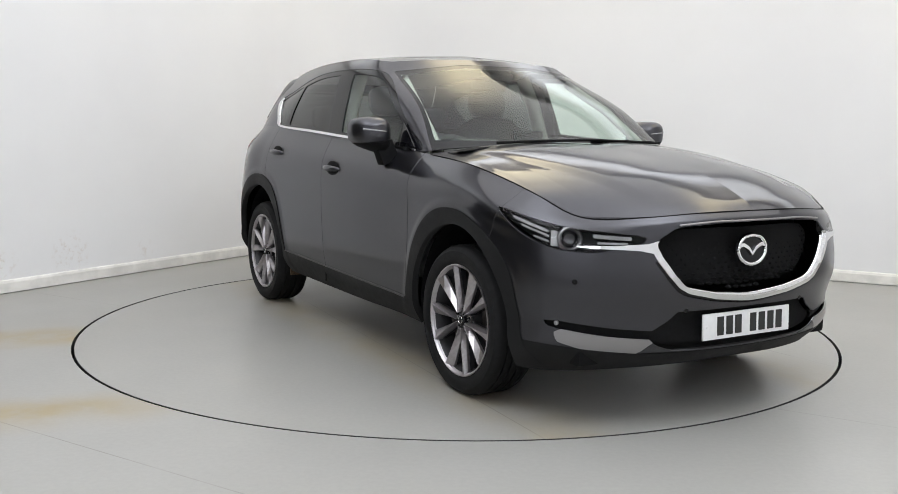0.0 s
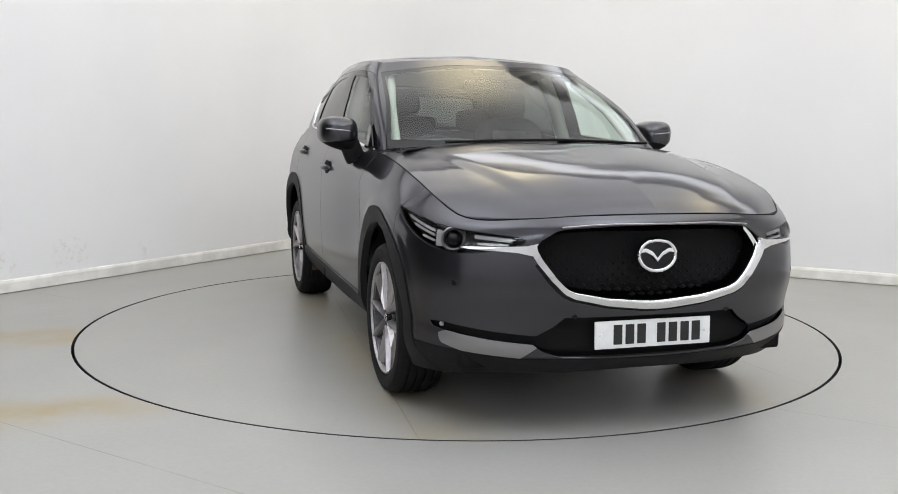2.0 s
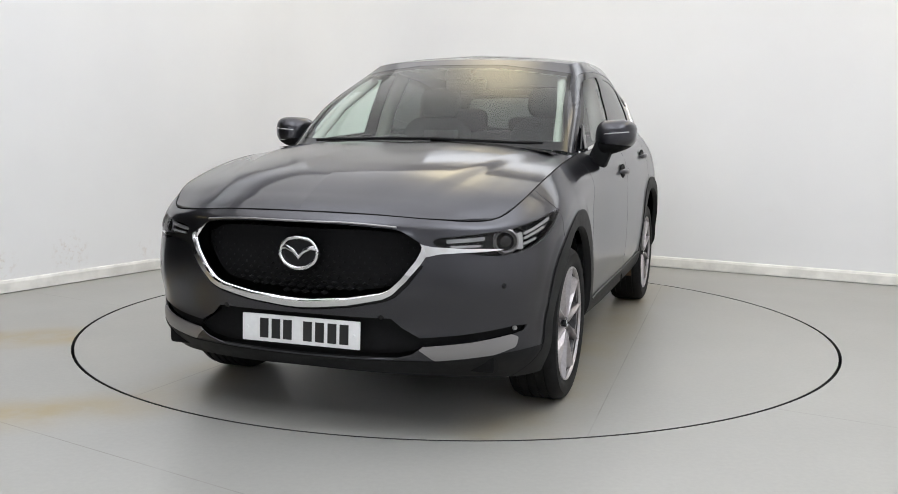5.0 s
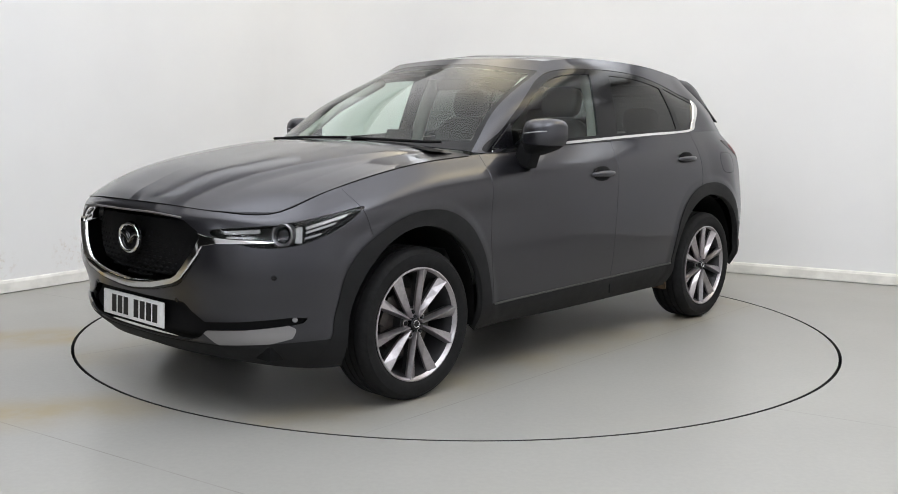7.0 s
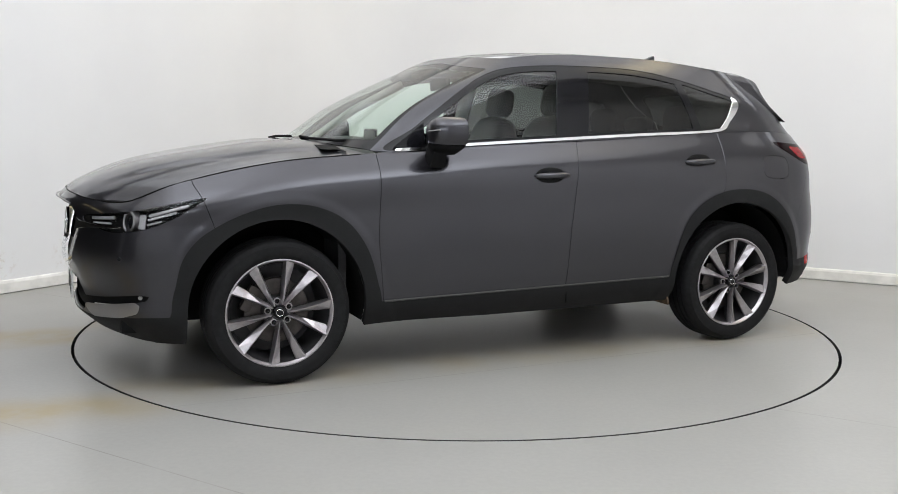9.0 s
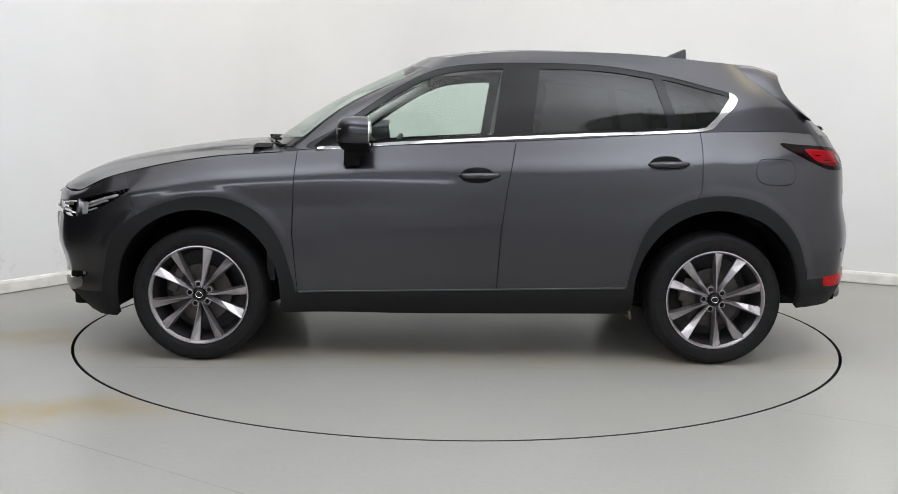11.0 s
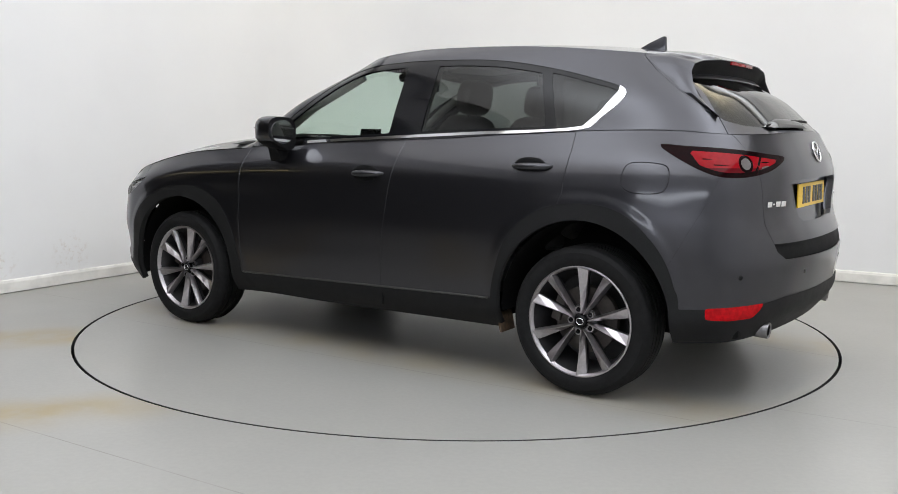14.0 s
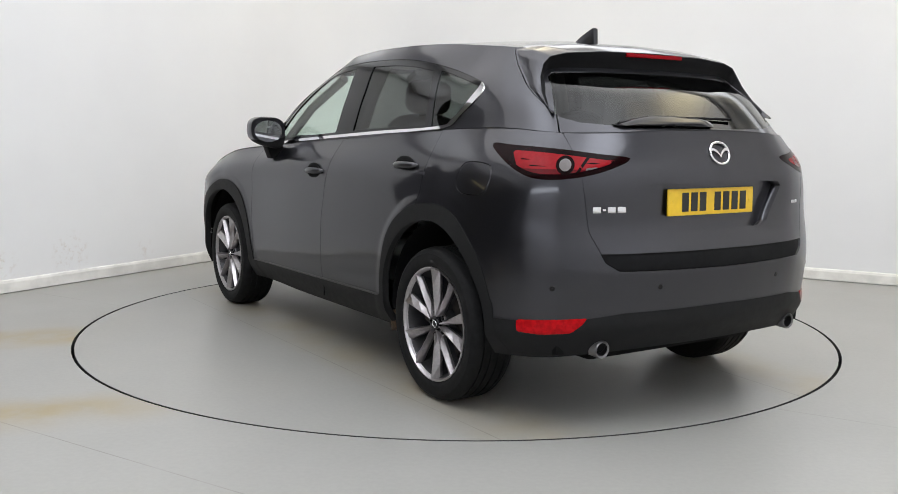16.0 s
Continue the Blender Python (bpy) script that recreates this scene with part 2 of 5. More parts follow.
def spline(knots, values, at):
    """Smooth curve through values at the knots (finite-difference tangents)."""
    k, v, at = np.asarray(knots, float), np.asarray(values, float), np.asarray(at, float)
    d = (v[1:] - v[:-1]) / (k[1:] - k[:-1]).reshape(-1, *[1] * (v.ndim - 1))
    h = k[1:] - k[:-1]
    t = np.empty_like(v)
    t[0], t[-1] = d[0], d[-1]
    w = (h[1:] / (h[1:] + h[:-1])).reshape(-1, *[1] * (v.ndim - 1))
    t[1:-1] = w * d[:-1] + (1 - w) * d[1:]
    i = np.clip(np.searchsorted(k, at) - 1, 0, len(k) - 2)
    shp = (-1, *[1] * (v.ndim - 1))
    hh, s = h[i].reshape(shp), ((at - k[i]) / h[i]).reshape(shp)
    return ((2 * s**3 - 3 * s**2 + 1) * v[i] + (s**3 - 2 * s**2 + s) * hh * t[i] + (3 * s**2 - 2 * s**3) * v[i + 1] + (s**3 - s**2) * hh * t[i + 1])


def loft(rings, vknots, nu, nv):
    """A smooth sheet through rings that run from the car's front centre round its side to its rear centre."""
    R = np.array(rings, float)
    flip = np.array((1, -1, 1.0))
    R = np.concatenate([R[:, 1:2] * flip, R, R[:, -2:-1] * flip], axis=1)
    mid = R[len(R) // 2]
    u = np.r_[0, np.cumsum(np.linalg.norm(np.diff(mid, axis=0), axis=1))]
    at = np.linspace(u[1], u[-2], nu)
    lines = np.stack([spline(u, r, at) for r in R])
    lines[:, 0, 1] = lines[:, -1, 1] = 0
    return spline(vknots, lines, np.linspace(vknots[0], vknots[-1], nv)).transpose(1, 0, 2)


def poly(pts, per=6, soft=True):
    """A closed outline, rounded through pts."""
    p = np.array(pts, float)
    if not soft:
        return p
    k = np.arange(len(p) + 6)
    q = np.concatenate([p[-3:], p, p[:3]])
    return spline(k, q, np.arange(3, 3 + len(p), 1 / per))


def sdf(p, pts):
    """Signed distance of points p to the outline pts: negative inside."""
    a, b = pts, np.roll(pts, -1, axis=0)
    best, inside = np.full(len(p), 1e9), np.zeros(len(p), bool)
    for (ax, ay), (bx, by) in zip(a, b):
        ex, ey, wx, wy = bx - ax, by - ay, p[:, 0] - ax, p[:, 1] - ay
        t = np.clip((wx * ex + wy * ey) / (ex * ex + ey * ey + 1e-12), 0, 1)
        best = np.minimum(best, (wx - ex * t) ** 2 + (wy - ey * t) ** 2)
        c1, c2, c3 = p[:, 1] >= ay, p[:, 1] < by, ex * wy > ey * wx
        inside ^= (c1 & c2 & c3) | (~c1 & ~c2 & ~c3)
    return np.where(inside, -1, 1) * np.sqrt(best)


class Sheet:
    """Half of a body surface (the car's left side) that can be cut into panels along smooth lines."""

    def __init__(self, grid, outward):
        du, dv = np.gradient(grid, axis=0), np.gradient(grid, axis=1)
        n = np.cross(du, dv) * outward
        n /= np.linalg.norm(n, axis=2, keepdims=True) + 1e-12
        self.sign = outward
        nu, nv = grid.shape[:2]
        self.P, self.N = [tuple(p) for p in grid.reshape(-1, 3)], [tuple(p) for p in n.reshape(-1, 3)]
        q = np.arange(nu * nv).reshape(nu, nv)
        quads = np.stack([q[:-1, :-1], q[1:, :-1], q[1:, 1:], q[:-1, 1:]], -1).reshape(-1, 4)
        self.all = [tuple(f) for f in (quads if outward > 0 else quads[:, ::-1]).tolist()]

    def cut(self, faces, f):
        """Faces where f < 0, and the rest, split along f = 0."""
        P = np.array(self.P)
        val = f(P)
        val = np.where(np.abs(val) < 1e-7, 1e-7, val).tolist()
        inside, outside, made = [], [], {}

        def mid(i, j):
            key = (min(i, j), max(i, j))
            if key not in made:
                a, b = val[i], val[j]
                t = a / (a - b)
                made[key] = len(self.P)
                self.P.append(tuple(x + t * (y - x) for x, y in zip(self.P[i], self.P[j])))
                n = Vector([x + t * (y - x) for x, y in zip(self.N[i], self.N[j])]).normalized()
                self.N.append(tuple(n))
            return made[key]

        for face in faces:
            neg = [val[i] < 0 for i in face]
            if all(neg):
                inside.append(face)
            elif not any(neg):
                outside.append(face)
            else:
                A, B = [], []
                for k, i in enumerate(face):
                    j = face[(k + 1) % len(face)]
                    (A if neg[k] else B).append(i)
                    if neg[k] != neg[(k + 1) % len(face)]:
                        m = mid(i, j)
                        A.append(m), B.append(m)
                if len(A) > 2:
                    inside.append(tuple(A))
                if len(B) > 2:
                    outside.append(tuple(B))
        return inside, outside

    def mesh(self, name, faces, material, off=0.0, depth=0.008, side=0):
        """A panel of these faces, moved off along the surface normal, with turned-in edges. side: 1 left, -1 right, 0 both."""
        V, N, F = [], [], []
        count = {}
        for f in faces:
            for k, i in enumerate(f):
                e = (i, f[(k + 1) % len(f)])
                count[tuple(sorted(e))] = None if tuple(sorted(e)) in count else e
        rim = [e for e in count.values() if e and not (abs(self.P[e[0]][1]) < 1e-4 and abs(self.P[e[1]][1]) < 1e-4)]
        for s in ((1, -1) if side == 0 else (side,)):
            ix = {}

            def vert(i):
                if i not in ix:
                    p, n = self.P[i], self.N[i]
                    ix[i] = len(V)
                    V.append((p[0] + off * n[0], s * (p[1] + off * n[1]), p[2] + off * n[2]))
                    N.append((n[0], s * n[1], n[2]))
                return ix[i]

            for f in faces:
                g = [vert(i) for i in f]
                F.append(tuple(g if s > 0 else g[::-1]))
            if depth:
                for i, j in rim:
                    a, b = vert(i), vert(j)
                    pa, pb, na, nb = Vector(V[a]), Vector(V[b]), Vector(N[a]), Vector(N[b])
                    e = (pb - pa)
                    if e.length < 1e-6:
                        continue
                    o = (e.cross(na) * s).normalized()
                    k = len(V)
                    V.extend((pa, pb, pb - depth * nb, pa - depth * na))
                    N.extend((na, nb, o, o))
                    q = (k + 1, k, k + 3, k + 2)
                    F.append(q if s > 0 else q[::-1])
        return from_lists(name, V, F, material, True, N)


# ---- the room ----
CORNER = Vector((-1.278, 4.226))
WAY_L, WAY_R = Vector((-0.506, -0.863)), Vector((0.887, -0.462))


def wall(name, a, b, height, thick, label, material=WALL, base=0.0):
    """A wall whose room face runs from a to b (room on the right hand going a to b)."""
    d = (b - a).normalized()
    n = Vector((-d.y, d.x))
    bm = box((b - a).length, thick, height)
    c = (a + b) / 2 + n * thick / 2
    bmesh.ops.transform(bm, matrix=Matrix.Translation((c.x, c.y, base + height / 2)) @ Matrix.Rotation(math.atan2(d.y, d.x), 4, "Z"), verts=bm.verts)
    ob = part(name, bm, material, None)
    return tagged(ob, label, "wall", kind="structure")


def skirting(a, b):
    d = (b - a).normalized()
    n = Vector((d.y, -d.x))
    prof = [(0, 0.006), (0.018, 0.006), (0.018, 0.075), (0.012, 0.092), (0.004, 0.098), (0, 0.098)]
    bm = bmesh.new()
    ends = [[bm.verts.new((p.x + n.x * y, p.y + n.y * y, z)) for y, z in prof] for p in (a, b)]
    for i in range(len(prof)):
        j = (i + 1) % len(prof)
        bm.faces.new((ends[0][i], ends[0][j], ends[1][j], ends[1][i]))
    bm.faces.new(ends[0]), bm.faces.new(ends[1])
    bmesh.ops.recalc_face_normals(bm, faces=bm.faces)
    return tagged(part("baseboard", bm, SKIRT, None), "white painted skirting board with scuffs along the floor", "skirting board", kind="structure")


DOOR_A, DOOR_B = CORNER + WAY_L * 4.55, CORNER + WAY_L * 11.3   # drive-in opening
LEFT_END = CORNER + WAY_L * 11.5
RIGHT_END = CORNER + WAY_R * 8.6
BACK_R = RIGHT_END + WAY_L * 11.5
BACK_L = BACK_R.lerp(LEFT_END, 0.80)      # an added, unseen second opening from here to the left wall widens the dark reflection
COVE = 1.05
wall("wall_left", DOOR_A, CORNER + WAY_L * COVE, CEIL, 0.2, "white painted plaster wall with faint scuffs")
wall("wall_left_end", LEFT_END, DOOR_B, CEIL, 0.2, "white painted wall beyond the drive-in opening")
wall("wall_over_opening", DOOR_B, DOOR_A, CEIL - 3.3, 0.2, "white painted lintel wall over the drive-in opening", base=3.3)
wall("wall_right", CORNER + WAY_R * COVE, RIGHT_END, CEIL, 0.2, "white painted plaster wall with faint marks")
wall("wall_side", RIGHT_END, BACK_R, CEIL, 0.2, "white painted wall beside the camera")
wall("wall_back", BACK_R, BACK_L, CEIL, 0.2, "white painted wall behind the camera")
wall("wall_over_back_opening", BACK_L, LEFT_END, CEIL - 3.3, 0.2, "white painted lintel wall over the back opening", base=3.3)


def cove_points(inset, n=24):
    """The rounded corner between the two walls, inset into the room."""
    a, b = CORNER + WAY_L * COVE, CORNER + WAY_R * COVE
    na, nb = Vector((-WAY_L.y, WAY_L.x)), Vector((WAY_R.y, -WAY_R.x))
    out = []
    for i in range(n + 1):
        t = i / n
        p = a * (1 - t) ** 2 + CORNER * 2 * t * (1 - t) + b * t ** 2
        m = (na * (1 - t) + nb * t).normalized()
        out.append(p + m * inset)
    return out


def swept(name, rows, material, label, category):
    """A curved strip of wall: rows of (inset, z) outline swept round the corner."""
    bm = bmesh.new()
    lines = [[bm.verts.new((p.x, p.y, z)) for p in cove_points(inset)] for inset, z in rows]
    for a, b in zip(lines, lines[1:] + lines[:1]):
        for i in range(len(a) - 1):
            bm.faces.new((a[i], a[i + 1], b[i + 1], b[i]))
    bm.faces.new([q[0] for q in lines]), bm.faces.new([q[-1] for q in lines])
    bmesh.ops.recalc_face_normals(bm, faces=bm.faces)
    return tagged(part(name, smooth(bm, 30), material, None), label, category, kind="structure")


swept("wall_corner", [(0, 0), (0, CEIL), (-0.2, CEIL), (-0.2, 0)], WALL, "white painted rounded corner between the walls", "wall")
swept("baseboard", [(0, 0.006), (0.018, 0.006), (0.018, 0.075), (0.012, 0.092), (0.004, 0.098), (0, 0.098)], SKIRT, "white painted skirting board round the corner", "skirting board")
skirting(DOOR_A, CORNER + WAY_L * COVE), skirting(CORNER + WAY_R * COVE, RIGHT_END)
# unseen hall behind the opening; its dimness is put into the dark wall colour
OUT = Vector((-WAY_L.y, WAY_L.x)) * -1.0
HALL = 7.0
h1, h2 = DOOR_A - WAY_L * 0.6, CORNER + WAY_L * 16.0
h3 = CORNER + WAY_L * 16.0 + WAY_R * 4.6
wall("wall_hall_end", h2 + OUT * HALL, h1 + OUT * HALL, CEIL, 0.2, "unseen hall wall, coloured near black for the dim hall", DARK)
wall("wall_hall_side", h1 + OUT * HALL, h1 + OUT * 0.2, CEIL, 0.2, "unseen hall wall, coloured near black for the dim hall", DARK)
wall("wall_hall_far_side", h3, h2 + OUT * HALL, CEIL, 0.2, "unseen hall wall, coloured near black for the dim hall", DARK)
wall("wall_hall_return", BACK_L + WAY_L * 0.2 + WAY_R * 1.2, h3, CEIL, 0.2, "unseen hall wall, coloured near black for the dim hall", DARK)

TABLE_R = 2.258
HUB = Vector((0.0, 0.038))      # the turntable's axis


def floor_sheet():
    n, bm = 240, bmesh.new()
    inner, lip, outer = [], [], []
    for i in range(n):
        a = 2 * math.pi * i / n
        c, s = math.cos(a), math.sin(a)
        far = 22 / max(abs(c), abs(s))
        inner.append(bm.verts.new((c * (TABLE_R + 0.017) + HUB.x, s * (TABLE_R + 0.017) + HUB.y, 0)))
        lip.append(bm.verts.new((c * (TABLE_R + 0.017) + HUB.x, s * (TABLE_R + 0.017) + HUB.y, -0.12)))
        outer.append(bm.verts.new((c * far, s * far, 0)))
    for i in range(n):
        j = (i + 1) % n
        bm.faces.new((inner[i], outer[i], outer[j], inner[j]))
        # the lip's inner face is blackened so the gap reads dark
        bm.faces.new((lip[i], inner[i], inner[j], lip[j])).material_index = 1
    ob = part("floor", bm, FLOORM, None)
    ob.data.materials.append(PITM)
    return tagged(ob, "grey painted concrete floor with rusty tyre tracks", "floor", kind="structure")


floor_sheet()
pit = lathe([(0.01, -0.121), (2.4, -0.121), (2.4, -0.14), (0.01, -0.14)], 96, Matrix.Rotation(radians(90), 4, "X"))
tagged(part("pit_floor", pit, PITM, None), "pit below the turntable, blackened for its shade", "pit", kind="structure")
table = tagged(new("turntable"), "round grey painted turntable disc set flush in the floor", "turntable")
disc = lathe([(0.002, 0.0), (TABLE_R - 0.001, 0.0), (TABLE_R, 0.001), (TABLE_R, 0.04), (0.002, 0.04)], 240, Matrix.Rotation(radians(-90), 4, "X"))
part("disc", disc, DISCM, table)
# black band added round the disc to deepen the gap's shade
rim_band = lathe([(TABLE_R + 0.002, -0.0005), (TABLE_R + 0.002, -0.06)], 240, Matrix.Rotation(radians(90), 4, "X"))
part("edge_band", rim_band, PITM, table, "edge band blackened for the shade in the gap")

ceil = box(40, 40, 0.2, Matrix.Translation((0, 0, CEIL + 0.1)))
tagged(part("ceiling", ceil, CEILM, None), "off-white painted ceiling", "ceiling", kind="structure")


def ceiling_light(x, y, length, width, color, power, tint):
    """A long ceiling light: a white steel tray and a glowing diffuser."""
    ob = tagged(new("ceiling_light"), f"long ceiling light with a {tint} diffuser", "ceiling light", group="ceiling lights")
    ob.matrix_basis = pose(x, y, CEIL - 0.08)
    part("frame", box(width + 0.06, length + 0.06, 0.05, Matrix.Translation((0, 0, 0.002)), 0.008), SKIRT, ob)
    part("diffuser", box(width, length, 0.03, Matrix.Translation((0, 0, -0.02)), 0.006), glow(f"{tint}_glow", color, power, width / 2 if width > 0.3 else 0.0, 0, length / 2), ob, f"{tint} glowing diffuser")
    return ob


# tubes behind the diffusing panel: place, half width, half length, colour, strength
TUBES = [((0.3, 2.9), 0.6, 1.6, WARM, 0.46), ((3.3, 0.4), 0.5, 1.3, WARM, 0.46), ((-1.6, -3.4), 1.3, 2.0, COOL, 0.52), ((2.2, -3.6), 1.3, 2.0, COOL, 0.66), ((0.2, -0.6), 1.2, 1.2, COOL, 0.10)]


def panel_glow(m):
    """The light ceiling: an even glow, brighter and tinted where its tubes run."""
    mt, nt, b = mat("light_ceiling_glow")
    put(b, color=(0.8, 0.8, 0.8), power=LAMP_POWER)
    pos, inv = coords(nt), m.inverted()
    sums = [PANEL_BASE * c for c in (1.0, 0.992, 0.99)]
    for (cx, cy), w, l, col, s in TUBES:
        c = inv @ Vector((cx, cy, CEIL))
        parts = []
        for axis, size in ((Vector((1, 0, 0)), w), (Vector((0, 1, 0)), l)):
            a = inv.to_3x3() @ axis
            v = nt.nodes.new("ShaderNodeVectorMath")
            v.operation = "DOT_PRODUCT"
            v.inputs[1].default_value = a
            nt.links.new(pos, v.inputs[0])
            d = math_node(nt, "DIVIDE", math_node(nt, "SUBTRACT", v.outputs["Value"], a.x * c.x + a.y * c.y), size)
            parts.append(math_node(nt, "MULTIPLY", d, d))
        k = math_node(nt, "POWER", 2.718, math_node(nt, "MULTIPLY", math_node(nt, "ADD", *parts), -1.0))
        sums = [math_node(nt, "ADD", math_node(nt, "MULTIPLY", k, s * ch), t) for ch, t in zip(col, sums)]
    rgb = nt.nodes.new("ShaderNodeCombineColor")
    for i, t in enumerate(sums):
        nt.links.new(t, rgb.inputs[i])
    nt.links.new(rgb.outputs[0], b.inputs["Emission Color"])
    return mt


PANEL_BASE = 0.178
panel_at = tagged(new("light_ceiling"), "large white diffusing light panel under the ceiling", "light panel")
pc = CORNER + WAY_R * 4.15 + WAY_L * 4.7
panel_at.matrix_basis = pose(pc.x, pc.y, CEIL - 0.01, 0, 0, math.degrees(math.atan2(WAY_R.y, WAY_R.x)))
part("frame", join(*[box(7.7 if k < 2 else 0.08, 0.08 if k < 2 else 8.9, 0.06, Matrix.Translation(((0, 0, 3.84, -3.84)[k], (4.44, -4.44, 0, 0)[k], -0.03)), 0.01) for k in range(4)]), SKIRT, panel_at)
part("diffuser", box(7.6, 8.8, 0.02, Matrix.Translation((0, 0, -0.012))), panel_glow(panel_at.matrix_basis), panel_at, "evenly glowing white diffuser")

def wall_light(a, b, z, power):
    """A cool strip light on brackets along a wall, out of view."""
    d = (b - a).normalized()
    n = Vector((d.y, -d.x))
    c = (a + b) / 2 + n * 0.16
    ob = tagged(new("wall_light"), "unseen cool white strip light on the wall", "wall light", group="wall lights")
    ob.matrix_basis = pose(c.x, c.y, z, 0, 0, math.degrees(math.atan2(d.y, d.x)))
    L = (b - a).length
    part("housing", box(L, 0.05, 0.84, Matrix.Translation((0, 0.045, 0)), 0.01), SKIRT, ob)
    part("diffuser", box(L - 0.06, 0.04, 0.80, Matrix.Translation((0, 0, 0)), 0.012), glow("cool_strip_glow", COOL, power * LAMP_POWER, 0.4, 2), ob, "cool white glowing diffuser")
    for k in (-0.4, 0, 0.4):
        part("bracket", box(0.04, 0.10, 0.04, Matrix.Translation((k * L, 0.112, 0)), 0.004), SKIRT, ob)
    return ob


wall_light(CORNER + WAY_L * 4.4, CORNER + WAY_L * 1.1, 3.35, 0.10)
wall_light(CORNER + WAY_R * 1.1, CORNER + WAY_R * 6.9, 3.35, 0.30)
# added strip behind the camera, brightens the back wall that the doors reflect
wall_light(BACK_R.lerp(LEFT_END, 0.06), BACK_R.lerp(LEFT_END, 0.76), 2.75, 0.95)
hall_lamp = ceiling_light(0, 0, 2.4, 0.16, WARM, 0.9 * LAMP_POWER, "warm yellow")
hp = (DOOR_A + DOOR_B) / 2 + OUT * 3.2
hall_lamp.matrix_basis = pose(hp.x, hp.y, 3.2, 0, 0, math.degrees(math.atan2(WAY_L.y, WAY_L.x)) + 90)
rod = box(0.02, 0.02, CEIL - 3.2, Matrix.Translation((0, 0, (CEIL - 3.2) / 2)))
part("hanger", rod, SKIRT, hall_lamp)


# ---- the car's body (x ahead, y to its left, z up, origin midway between the axles on the ground) ----
car = tagged(new("car"), "dark grey metallic SUV with chrome trim and grey alloy wheels", "car")
R_0 = [(2.16, 0, .255), (2.14, .3, .25), (2.06, .55, .24), (1.935, .74, .225), (1.84, .83, .225), (1.72, .875, .228), (1.35, .87, .22), (.85, .84, .25),
       (.2, .84, .25), (-.5, .84, .255), (-.95, .84, .26), (-1.35, .86, .28), (-1.75, .86, .30), (-1.97, .77, .31), (-2.08, .55, .325), (-2.12, .28, .33), (-2.13, 0, .33)]
R_1 = [(2.235, 0, .33), (2.22, .3, .33), (2.155, .55, .33), (2.03, .755, .33), (1.90, .858, .33), (1.72, .907, .33), (1.35, .91, .33), (.85, .885, .33),
       (.2, .885, .33), (-.5, .885, .335), (-.95, .89, .34), (-1.35, .91, .36), (-1.75, .905, .38), (-2.0, .80, .40), (-2.14, .55, .42), (-2.19, .28, .42), (-2.205, 0, .42)]
R_2 = [(2.237, 0, .45), (2.225, .3, .45), (2.165, .55, .45), (2.04, .757, .45), (1.905, .862, .45), (1.72, .91, .45), (1.35, .915, .45), (.85, .90, .43),
       (.2, .905, .43), (-.5, .905, .43), (-.95, .905, .44), (-1.35, .915, .46), (-1.75, .908, .47), (-2.0, .805, .48), (-2.15, .55, .50), (-2.205, .28, .51), (-2.22, 0, .51)]
R_3 = [(2.282, 0, .58), (2.262, .3, .58), (2.20, .55, .58), (2.07, .762, .58), (1.92, .87, .59), (1.73, .917, .60), (1.35, .92, .60), (.85, .905, .60),
       (.2, .913, .60), (-.5, .917, .60), (-.95, .918, .60), (-1.35, .92, .62), (-1.75, .912, .63), (-2.01, .81, .65), (-2.165, .55, .67), (-2.22, .28, .68), (-2.235, 0, .68)]
R_4 = [(2.285, 0, .73), (2.266, .3, .73), (2.20, .54, .73), (2.065, .752, .73), (1.91, .866, .74), (1.73, .914, .76), (1.35, .918, .79), (.85, .90, .80),
       (.2, .910, .80), (-.5, .914, .80), (-.95, .915, .81), (-1.35, .915, .83), (-1.75, .90, .84), (-1.995, .80, .84), (-2.125, .55, .84), (-2.165, .28, .84), (-2.175, 0, .84)]
R_5 = [(2.278, 0, .853), (2.258, .3, .85), (2.182, .53, .84), (2.03, .745, .836), (1.88, .852, .852), (1.71, .898, .888), (1.35, .902, .945), (.85, .885, .985),
       (.2, .882, 1.02), (-.5, .884, 1.03), (-.95, .882, 1.04), (-1.35, .872, 1.06), (-1.72, .848, 1.08), (-1.97, .765, 1.07), (-2.11, .54, 1.06), (-2.15, .28, 1.06), (-2.16, 0, 1.06)]
R_6 = [(2.243, 0, .892), (2.226, .3, .888), (2.158, .525, .873), (2.0, .730, .872), (1.84, .795, .940), (1.69, .810, .982), (1.35, .822, 1.050), (.88, .80, 1.09),
       (.2, .81, 1.135), (-.5, .81, 1.165), (-.95, .80, 1.195), (-1.35, .785, 1.215), (-1.72, .745, 1.22), (-1.93, .665, 1.205), (-2.045, .5, 1.205), (-2.085, .28, 1.215), (-2.095, 0, 1.22)]
WIDE, CABIN_WIDE = np.array((1, 1.007, 1)), np.array((1, 1.016, 1))
R_0, R_1, R_2, R_3, R_4, R_5, R_6 = ([tuple(p) for p in np.array(r) * WIDE] for r in (R_0, R_1, R_2, R_3, R_4, R_5, R_6))
